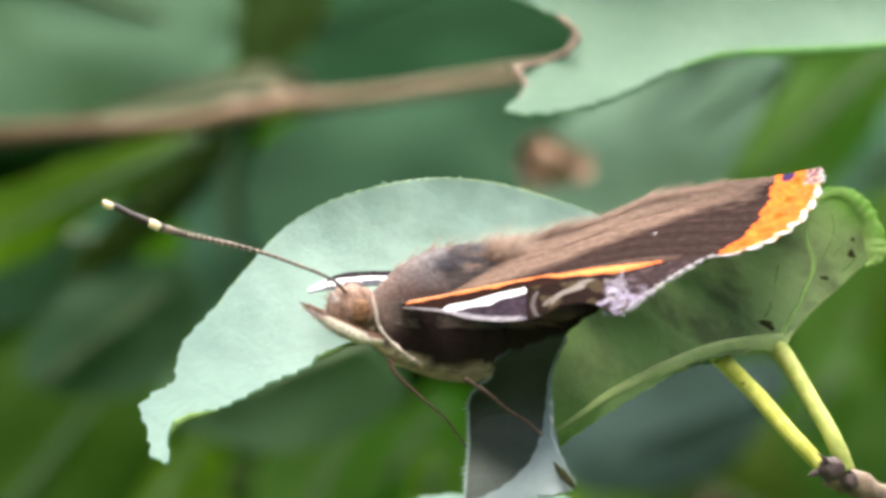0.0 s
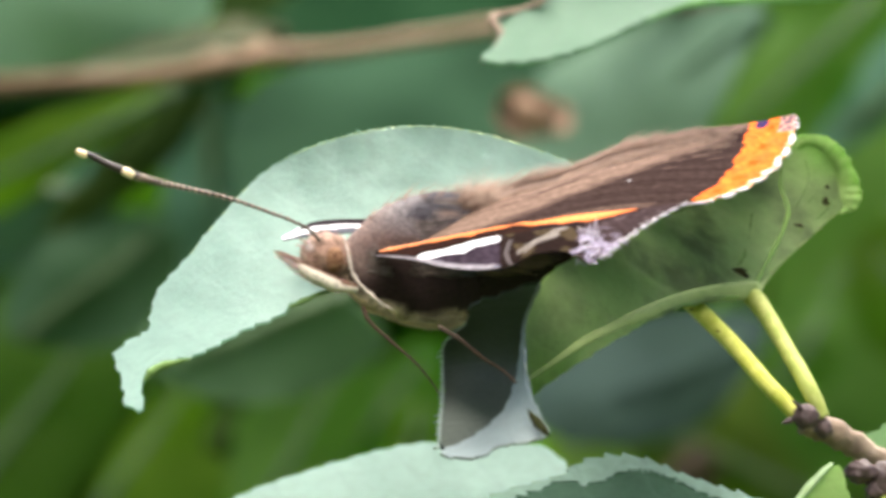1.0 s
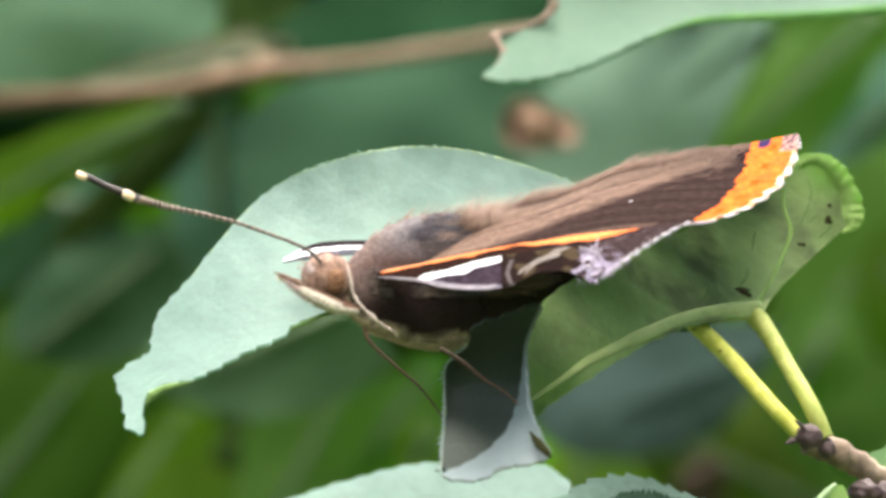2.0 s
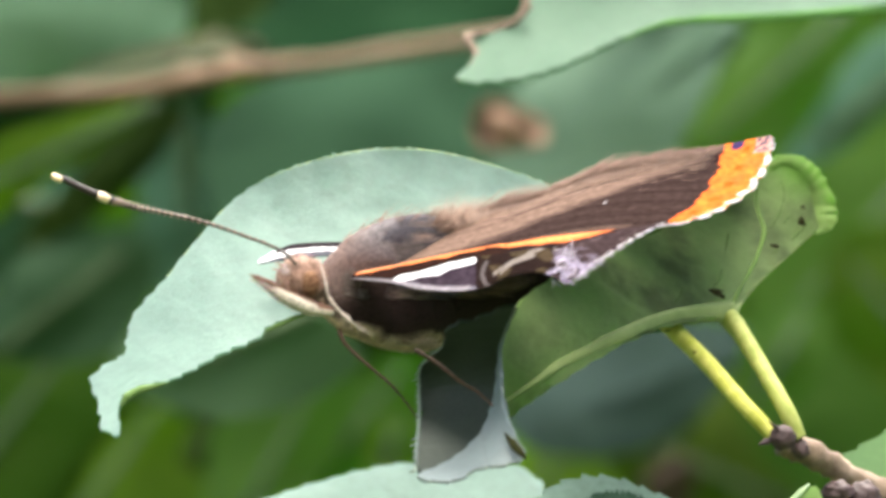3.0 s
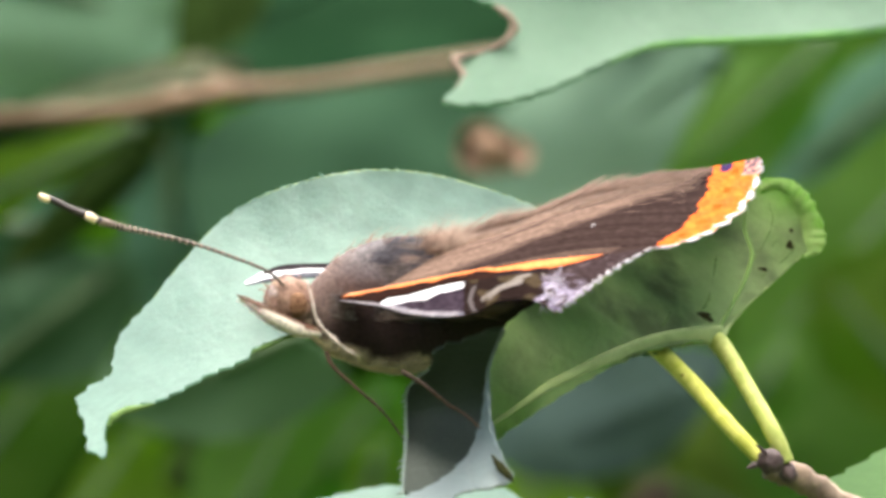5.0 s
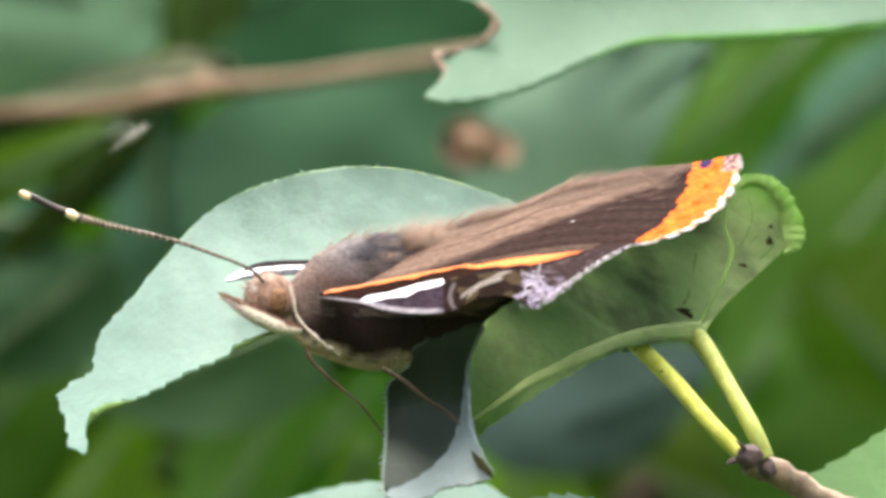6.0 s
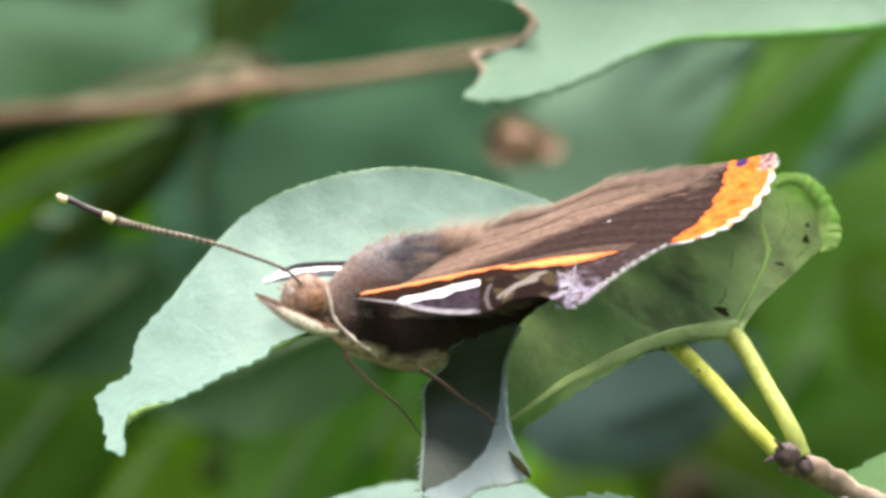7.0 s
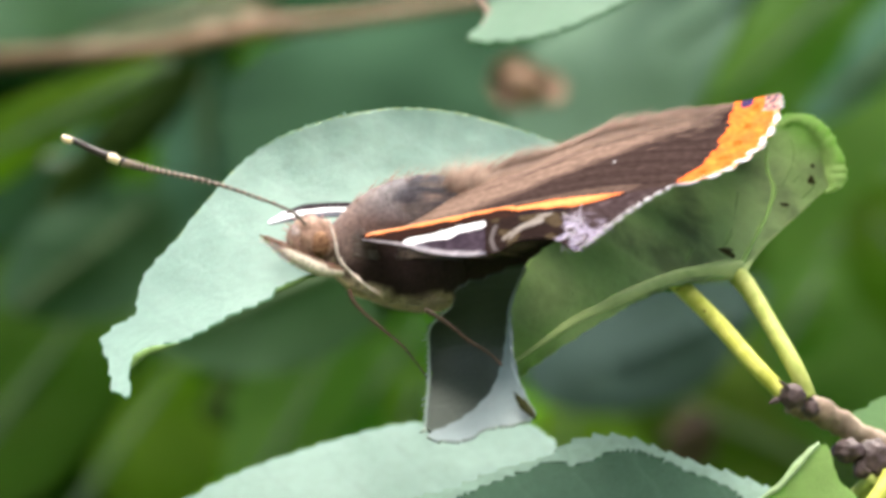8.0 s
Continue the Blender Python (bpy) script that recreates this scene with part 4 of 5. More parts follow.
WHITE_LOW = [(-4.5, -9, -3.0), (-4.0, -9, -3.0), (-3.3, -10, -2.85), (-2.8, -10, -2.72), (-1.8, -12, -2.62), (-1.1, -12, -2.3), (0.0, -13, -2.05), (0.5, -13, -1.85), (0.9, -13, -1.6)]
STREAKS = ([(1.4, -15, -2.7), (2.0, -14, -2.2), (2.5, -14, -1.9), (3.5, -13, -1.4), (4.3, -13, -1.2)], [(1.8, -16, -2.6), (2.4, -15, -2.1), (3.1, -14, -1.7), (3.8, -14, -1.5)], [(4.9, -14, -1.1), (5.3, -15, -1.5), (5.6, -16, -1.7)])


def forewing_colour(u, v, p):
    """u from root to outer margin, v from the trailing to the leading edge, p the place on the wing in millimetres."""
    x, z = p[0], p[2]
    wob = 0.12 * noise3(x * 1.1, z * 2, 4)
    tone = 0.75 + 0.6 * abs(noise3(x * 0.7, z * 2.2, 2))
    col = tuple(c * tone for c in (0.022, 0.014, 0.015))
    if u < 0.5 and z < level(BAND_LOW, x):
        col = (0.022, 0.011, 0.009)
    if WHITE_TOP[0][0] < x < WHITE_TOP[-1][0] - 0.35 * (z - SPECK[2]) ** 2 and z < level(WHITE_TOP, x):
        col = tuple(c * (0.8 + 0.7 * abs(noise3(x * 1.5, z * 3, 7))) for c in (0.036, 0.026, 0.036))
        if v > 0.93 + 0.06 * (x - WHITE_TOP[0][0]) / (WHITE_TOP[-1][0] - WHITE_TOP[0][0]) - 0.05 * abs(noise3(x * 0.8, z * 2, 9)):
            col = (0.18, 0.165, 0.2)
        if z > level(WHITE_LOW, x) + wob * 0.5:
            col = (0.86, 0.84, 0.88)
    if v > 0.955 and u < 0.5:
        col = (0.26, 0.235, 0.26)
    if BAND_TOP[0][0] < x < BAND_TOP[-1][0] and level(BAND_LOW, x) + wob < z < level(BAND_TOP, x) + wob * 0.5:
        bright = (z - level(BAND_LOW, x)) / max(0.1, level(BAND_TOP, x) - level(BAND_LOW, x))
        col = (0.8, 0.265, 0.09) if 0.25 < bright < 0.85 else (0.6, 0.16, 0.05)
        if x < WHITE_TOP[1][0] and bright > 0.4:
            col = (0.6, 0.27, 0.145)
    elif z > level(BAND_TOP, x) + wob * 0.5 and u < 0.8:
        col = (0.07, 0.032, 0.018)
    if SPECK[0] - 0.4 < x < TUFT_X + 1.2 and z < level(BAND_LOW, x) - 0.25:
        if v > 0.45:
            col = (0.05, 0.036, 0.022) if noise3(x * 0.8, z * 1.2, 8) > 0.12 else (0.016, 0.01, 0.009)
        for line in STREAKS:
            if line[0][0] < x < line[-1][0] and abs(z - level(line, x) + wob) < 0.085:
                col = (0.19, 0.165, 0.15)
        if abs(x - SPECK[0] - 0.45 * (z - SPECK[2]) ** 2 + wob) < 0.1 and abs(z - SPECK[2]) < 0.75:
            col = (0.1, 0.085, 0.085)
    if x > TUFT_X + 0.35 + wob * 6 + 1.5 * (0.7 - v) and z < level(BAND_LOW, x) - 0.12:
        s = noise3(x * 1.9, z * 2.6, 12)
        lilac = (0.23, 0.2, 0.27) if v > 0.66 else (0.07, 0.05, 0.053)
        col = lilac if s > 0.3 - 0.3 * (v > 0.76) else ((0.1, 0.08, 0.1) if s > -0.1 and v > 0.6 else (0.04, 0.027, 0.028))
    return col


SPECK = (0.8, -15, -2.6)
TUFT_X = (4.6, -15, -1.9)[0]


def spotted(shape, rule):
    shape["c"] = [rule(q[0], q[1], p) for q, p in zip(shape["uv"], shape["v"])]
    return shape


def coloured(shape, rule):
    shape["c"] = [rule(*p) for p in shape["uv"]]
    return shape


HIND_INNER = [(-3.1, 3, -0.5), (0.5, 4, 1.1), (3.9, 5, 2.2), (7.3, 6, 3.6), (11.3, 7, 4.7), (15.4, 8, 5.4), (18.1, 8.5, 5.9)]
HIND_LEAD = [(-6.1, -2, -2.3), (-2.8, -3, -1.9), (0.5, -4, -1.4), (3.8, -4.6, -0.8), (6.5, -5, -0.3), (9.1, -5, 0.0), (11.6, -4.6, 0.45)]
FORE_TRAIL = [(-6.7, -3, -2.5), (-2.8, -5, -1.7), (0.5, -6.5, -1.0), (3.8, -8, -0.45), (7.1, -9, -0.1), (9.7, -9.4, 0.2), (11.5, -9, 0.5)]
FORE_LEAD = [(-7.0, -3.2, -2.7), (-5.2, -7, -2.9), (-4.1, -9, -3.1), (-3.0, -11, -3.4), (-1.0, -14, -3.6), (0.9, -15.5, -3.4), (2.1, -16, -2.8), (3.1, -16.5, -2.6), (4.3, -17.2, -2.6), (5.6, -18, -3.3)]


def build_butterfly():
    bug = thing("butterfly", (-2.8, -3, -6.6), "dark brown butterfly with orange-banded wings resting on a leaf", "butterfly")
    rng = random.Random(4)
    thorax = part("thorax", body_shape(0, 52, 50), FUR, bug, "furry grey-brown thorax with a cream underside")
    part("abdomen", body_shape(51, 99, 40), FUR, bug)
    # hair on the thorax
    roots = []
    pts = smooth_line([b[0] for b in BODY], 100)
    rad = [r.x for r in smooth_line([(b[1] / 30, 0, 0) for b in BODY], 100)]
    side = Vector((0.33, 0.94, 0)).normalized()
    for _ in range(6500):
        k = rng.uniform(5, 66)
        a = rng.uniform(-1.75, 0.35)
        j = int(k)
        out = side * (math.sin(a) * 0.78) + Vector((0, 0, math.cos(a)))
        p = pts[j] + out * rad[j] * 0.97
        back = (pts[min(99, j + 4)] - pts[max(0, j - 4)]).normalized()
        streak = noise3(k * 0.09, a * 5, 4)
        if k < 9 + 6 * streak:
            base, length = (0.3, 0.2, 0.165), 1.1
        elif a < -0.85 + 0.35 * streak and k < 40:
            base, length = ((0.2, 0.165, 0.155) if streak < 0.15 else (0.33, 0.24, 0.2)), 1.5
        elif k < 54 + 8 * streak:
            base, length = ((0.12, 0.11, 0.13) if streak < 0.22 else (0.27, 0.21, 0.185)), 1.6
        else:
            base, length = (0.3, 0.2, 0.15), 2.0
        tone = rng.uniform(0.6, 1.55)
        drop = Vector((0, 0, -0.35)) if a < -0.85 else Vector((0, 0, 0.1))
        roots.append((p, back * length * rng.uniform(0.6, 1.2) + out * rng.uniform(0.12, 0.4) + drop * rng.random(), out * -0.1, tuple(c * tone for c in base)))
    # wisps standing off the back
    wisps = []
    for _ in range(2000):
        k = min(64, rng.triangular(8, 68, 58))
        a = rng.uniform(-0.45, 0.5)
        j = int(k)
        out = side * (math.sin(a) * 0.78) + Vector((0, 0, math.cos(a)))
        clump = 0.5 + 0.9 * abs(noise3(k * 0.35, a * 2, 9))
        if noise3(k * 0.5, a * 3, 15) < (0.24 if k < 44 else -0.15):
            continue
        rise = (1.7 if k < 44 else 2.1) * clump
        tone = rng.uniform(0.7, 1.3)
        wisps.append((pts[j] + out * rad[j] * 0.95, out * rise * rng.uniform(0.5, 1.1) + Vector((rng.uniform(0.2, 1.2), 0.2, 0.1)), (0.35, 0, 0.05), tuple(c * tone for c in (0.33, 0.22, 0.17))))
    # brown tuft between the wing roots
    for _ in range(1300):
        k = rng.triangular(40, 66, 50)
        a = rng.uniform(-0.5, 0.4)
        j = int(k)
        out = side * (math.sin(a) * 0.78) + Vector((0, 0, math.cos(a)))
        tall = rng.uniform(0.8, 3.0) * (0.55 + 0.9 * abs(noise3(k * 0.4, a * 2, 21)))
        tone = rng.uniform(0.7, 1.25)
        wisps.append((pts[j] + out * rad[j] * 0.93, out * tall + Vector((rng.uniform(0.2, 1.3), 0.2, 0)), (0.4, 0, -0.05), tuple(c * tone for c in (0.3, 0.2, 0.15))))
    # cream hair along the belly
    for _ in range(900):
        k = rng.uniform(4, 42)
        a = math.pi + rng.uniform(-0.2, 0.75)
        j = int(k)
        if math.cos(a) > float(np.interp(k, (6, 12, 20, 30, 42), (-0.34, -0.55, -0.72, -0.8, -0.88))):
            continue
        out = side * (math.sin(a) * 0.78) + Vector((0, 0, math.cos(a)))
        back = (pts[min(99, j + 4)] - pts[max(0, j - 4)]).normalized()
        tone = rng.uniform(0.55, 1.2)
        roots.append((pts[j] + out * rad[j] * 0.98, back * rng.uniform(0.5, 1.3) + out * rng.uniform(0.03, 0.2), (0.1, 0, 0), tuple(c * tone for c in (0.85, 0.7, 0.57))))
    part("loose_fur", strands(wisps, 0.024), HAIR, thorax, "long loose brown hairs")
    part("fur", strands(roots, 0.02), HAIR, thorax, "fine brown and grey hairs")
    part("collar", tube([(-8.75, -5, -1.5), (-8.45, -5.2, -2.6), (-8.15, -5.1, -3.8), (-7.6, -4.9, -4.5), (-6.7, -4.8, -5.3), (-5.6, -4.4, -6.0)], [0.04, 0.075, 0.1, 0.11, 0.09, 0.03], 60, 8, lumps=0.9), CREAM_LINE, thorax, "cream line behind the head")

    head = part("head", coloured_ball(HEAD, 1.55, 1.3, 1.5), FUR, bug, "small rust-brown head")
    part("eye", ball((-9.3, -5, -2.9), 0.6, 0.45, 0.75, 14), EYE, head, "round brown compound eye")
    for dy, up in ((-0.5, 0), (1.0, 0.15)):
        pal = tube([(-7.9, -4.6, -4.6), (-9.1, -4.9, -4.4), (-10.3, -5.2, -3.9), (-11.4, -5.4, -3.3), (-12.5, -5.5, -2.6)], [0.2, 0.42, 0.45, 0.3, 0.07], 30, 12)
        pal["v"] = [Vector(p) + Vector((0, dy, up)) for p in pal["v"]]
        pal["c"] = []
        for i, p in enumerate(pal["v"]):
            ring = pal["v"][i // 12 * 12:i // 12 * 12 + 12]
            mid_z = sum(q[2] for q in ring) / len(ring)
            high = (p[2] - mid_z) / max(0.05, max(q[2] for q in ring) - mid_z)
            pal["c"].append((0.8, 0.72, 0.6) if high < 0.45 else (0.15, 0.075, 0.045))
        part("palp", pal, FUR, head, "pointed palp, brown above and cream below")
    fluff = []
    for _ in range(420):
        t = rng.random()
        line = smooth_line([(-7.9, -5.1, -4.6), (-9.1, -5.4, -4.4), (-10.3, -5.7, -3.9), (-11.4, -5.9, -3.3), (-12.5, -6.0, -2.6)], 40)
        a = rng.uniform(-1.5, 1.5)
        wide = float(np.interp(t, (0, 0.25, 0.5, 0.8, 1), (0.2, 0.42, 0.45, 0.3, 0.07)))
        p = line[int(t * 39)] + Vector((0, -0.85 * math.cos(a), math.sin(a))) * wide
        shade = (0.26, 0.15, 0.1) if a > 0.35 else (0.85, 0.75, 0.62)
        fluff.append((p, Vector((-0.45, -0.06, 0.16 + 0.12 * math.sin(a))) * rng.uniform(0.6, 1.3), (0, 0, 0.03), tuple(c * rng.uniform(0.6, 1.15) for c in shade)))
    for _ in range(260):
        q = Vector((rng.gauss(0, 1), rng.gauss(0, 1), rng.gauss(0, 1))).normalized()
        if q.y > 0.4 or (abs(q.x - 0.2) < 0.5 and q.y < -0.6):
            continue
        fluff.append((HEAD + Vector((q.x * 1.5, q.y * 1.25, q.z * 1.45)), q * 0.35 + Vector((-0.25, 0, 0.1)), (0.05, 0, 0), tuple(c * rng.uniform(0.6, 1.3) for c in (0.42, 0.29, 0.23))))
    part("head_fur", strands(fluff, 0.025), HAIR, head)

    antenna = part("antenna", tube([(-10.1, -5.2, -1.8), (-11.0, -5.6, -1.0), (-12.7, -6.2, -0.3), (-15.3, -6.8, 0.6), (-17.9, -7.3, 1.2), (-19.7, -7.6, 1.5)], [0.11, 0.09, 0.09, 0.11, 0.13, 0.15], 60, 8, lumps=0.25), SHAFT, bug, "thin ringed brown antenna with a dark club")
    ring_line = smooth_line([(-12.0, -6, -0.5), (-15.0, -6.75, 0.5), (-17.9, -7.3, 1.2), (-20.0, -7.7, 1.7), (-20.9, -7.8, 1.9)], 30)
    for i, p in enumerate(ring_line[:-1]):
        part("ring", ball(p, 0.1, 0.115 + 0.006 * i, 0.115 + 0.006 * i, 5), RING, antenna)
    part("club", tube([(-19.4, -7.6, 1.5), (-20.2, -7.7, 1.7), (-21.3, -7.9, 2.1), (-22.5, -8, 2.6), (-23.5, -8, 3.1), (-24.0, -8, 3.3)], [0.15, 0.22, 0.26, 0.21, 0.19, 0.12], 40, 10), CLUB, antenna, "blackish club")
    part("cream_band", tube([(-21.0, -7.95, 1.9), (-21.3, -8.05, 2.1), (-21.6, -8.05, 2.2)], [0.24, 0.28, 0.24], 12, 10), CREAM, antenna, "cream band")
    part("cream_tip", tube([(-23.7, -8.02, 3.1), (-24.0, -8.05, 3.2), (-24.3, -8.05, 3.4)], [0.19, 0.23, 0.17], 12, 10), CREAM, antenna, "cream tip")
    for pts in ([(-7.6, -3.2, -5.7), (-7.2, -4, -6.5), (-5.9, -4.5, -7.7), (-4.6, -5, -8.8), (-3.8, -5.2, -9.7), (-3.0, -5.3, -10.8)], [(-3.1, -7, -6.8), (-1.9, -8.5, -7.5), (-0.5, -10, -8.6), (0.5, -10.5, -9.2), (1.4, -11, -10.0)], [(-5.5, 1, -6.6), (-4.8, 4, -6.7), (-3.5, 8, -6.0), (-2.8, 12, -5.7)]):
        part("leg", tube(pts, [0.14, 0.115, 0.09, 0.075, 0.06, 0.045][:len(pts)], 30, 8), LEG, bug)

    # wings: each turns about its root
    root = (-5.8, -1.5, -2.1)
    lead = patch(HIND_INNER, HIND_LEAD, 220, 110, bow=(0, 0, 0.3), end=(1.5, -0.6, -0.9))
    for k, (u, v) in enumerate(lead["uv"]):
        lead["v"][k] = lead["v"][k] + Vector((0.75, -0.3, -0.55)) * (0.2 * u ** 12 * (abs(math.sin(v * 8 * math.pi + noise3(v * 5, 2))) - 0.5))
    hind = part("hindwing", coloured(lead, hindwing_colour), WING, bug, "brown hindwing with an orange margin and white fringe", 0.08, root)
    hairs = []
    nv = 110
    for _ in range(5200):
        u, v = rng.uniform(0.0, 0.78), min(0.9, abs(rng.gauss(0, 0.13)))
        i, j = int(u * 219), int(v * 109)
        p = lead["v"][i * nv + j]
        ahead = (lead["v"][min(219, i + 8) * nv + j] - p).normalized()
        lift = float(np.interp(u, (0.0, 0.15, 0.38, 0.5, 0.62, 0.78), (1.5, 1.5, 0.8, 1.1, 0.7, 0.05))) * (0.6 + 0.9 * abs(noise3(u * 22, 3))) * (1.0 if rng.random() < 0.4 else 0.4) if v < 0.12 else 0.08
        tone = rng.uniform(0.75, 1.2)
        hairs.append((p, ahead * rng.uniform(1.2, 3.4 - 2.2 * max(0.0, u - 0.4) / 0.38) + Vector((0, 0, lift * rng.uniform(0.0, 1.0))), (0.1, 0, rng.uniform(-0.05, 0.25) * (1 - u)), tuple(c * tone for c in (0.27, 0.172, 0.128))))
    part("wing_hair", strands(hairs, 0.02), HAIR, hind, "long brown hairs along the inner edge", 0, root)
    part("fringe", fringe(lead, 219, nv, 0.0, 1.0, 460, rng, 0.22, 8), FRINGE, hind, "white scalloped fringe", 0, root)

    fore = patch(FORE_TRAIL, FORE_LEAD, 220, 90, bow=(0, 0, 0.5))
    front = part("forewing", spotted(fore, forewing_colour), WING, bug, "dark forewing with an orange band and a white patch", 0.08, root)
    part("fringe", fringe(fore, 219, 90, 0.03, 0.72, 420, rng, 0.24, 7), FRINGE, front, "white scalloped fringe", 0, root)
    part("apex_fringe", fringe(fore, 219, 90, 0.66, 1.0, 75, rng, 0.45, 6), LILAC_FRINGE, front, "lilac-white tufted wing tip", 0, root)
    tuft = []
    for _ in range(14):
        q = Vector((rng.gauss(0, 0.35), rng.gauss(0, 0.3), rng.gauss(0, 0.4)))
        tuft.append((Vector((5.3, -17.5, -2.6)) + q, Vector((rng.uniform(-0.5, 0.9), -0.2, rng.uniform(-0.7, 0.8))), (0, 0, 0), (0.7, 0.66, 0.76)))
    for a, reach in ((1.35, 0.95), (2.8, 1.0), (3.3, 0.7), (4.5, 0.9), (5.6, 0.6), (0.3, 0.5)):
        tuft.append((Vector((5.75, -18.0, -1.5)), Vector((math.cos(a) * reach, -0.15, math.sin(a) * reach)), (0, 0, 0), (0.8, 0.78, 0.84)))
    part("apex_tuft", strands(tuft, 0.065), LILAC_FRINGE, front, "lilac-white tuft of scales", 0, root)

    far_low = [(-5.5, 0, -1.3), (-7.5, 0, -1.3), (-9.5, 0, -1.4), (-11.1, 0.4, -1.6), (-12.4, 0.8, -1.8)]
    far_top = [(-4.8, 1, -0.35), (-7.1, 1.2, -0.5), (-9.2, 1.6, -0.55), (-10.7, 1.8, -0.75), (-12.4, 1.4, -1.6)]
    fw = patch(far_top, far_low, 80, 40, bow=(0, 0, 0.1))

    def far_colour(u, v):
        w = 0.06 * noise3(u * 8, v * 6, 1)
        if v + w < 0.5 and u < 0.84:
            return (0.03, 0.025, 0.028)
        if v + w < 0.76 + 0.5 * max(0, u - 0.6):
            return (0.85, 0.84, 0.87)
        return (0.1, 0.105, 0.125)

    part("forewing", coloured(fw, far_colour), WING, bug, "far forewing seen edge-on, dark with a white patch", 0.08)
    far_in = [(-2.1, 4, -0.5), (2.2, 5, 1.0), (7.3, 7, 3.0), (12.3, 8.5, 4.4), (17.4, 9.5, 5.4)]
    far_out = [(-2.8, 9, -0.3), (0.5, 14, 1.0), (5.7, 20, 2.6), (10.9, 24, 4.0), (17.6, 22, 5.4)]
    fh = patch(far_in, far_out, 90, 40)
    part("hindwing", coloured(fh, lambda u, v: hindwing_colour(u * 0.75, v * 0.4)), WING, bug, "far hindwing seen edge-on", 0.08)
    return hind, front, antenna


CREAM_LINE = plain_material("cream_hair", (0.5, 0.4, 0.34), (0.72, 0.64, 0.57), 2200, 0.7)


def coloured_ball(c, rx, ry, rz):
    s = ball(c, rx, ry, rz, 16, 0.12, 2)
    s["c"] = [(0.72, 0.58, 0.54) if (p - Vector((-11.0, -5.0, -2.0))).length < 0.45 else (0.4, 0.25, 0.19) if noise3(p.x * 2, p.z * 2, p.y) > -0.1 else (0.24, 0.15, 0.11) for p in s["v"]]
    return s


def fringe(shape, row, nv, v0, v1, count, rng, length, scallops):
    """Fine pointed scales along the outer margin of a wing patch, longest and densest at the crest of each scallop."""
    roots = []
    for _ in range(count):
        t = rng.uniform(v0, v1)
        crest = math.sin((t - v0) / (v1 - v0) * scallops * math.pi + 1.2 * noise3(t * 6, scallops))
        if abs(crest) < 0.5 * rng.random():
            continue
        j = min(nv - 1, int(t * (nv - 1)))
        p, q = shape["v"][row * nv + j], shape["v"][(row - 6) * nv + j]
        along = (shape["v"][row * nv + min(nv - 1, j + 2)] - shape["v"][row * nv + max(0, j - 2)]).normalized()
        out = (p - q).normalized()
        size = length * (0.35 + 0.75 * abs(crest)) * (0.55 + 0.8 * t if scallops == 7 else 1.0) * rng.uniform(0.6, 1.25)
        root = p - out * rng.uniform(0.0, 0.22) + Vector((0, 0, rng.uniform(-0.05, 0.06)))
        roots.append((root, out * size + along * rng.uniform(-0.3, 0.3) * size, Vector((0, 0, rng.uniform(-0.06, 0.04))), (0.8, 0.8, 0.8)))
    return strands(roots, 0.027)


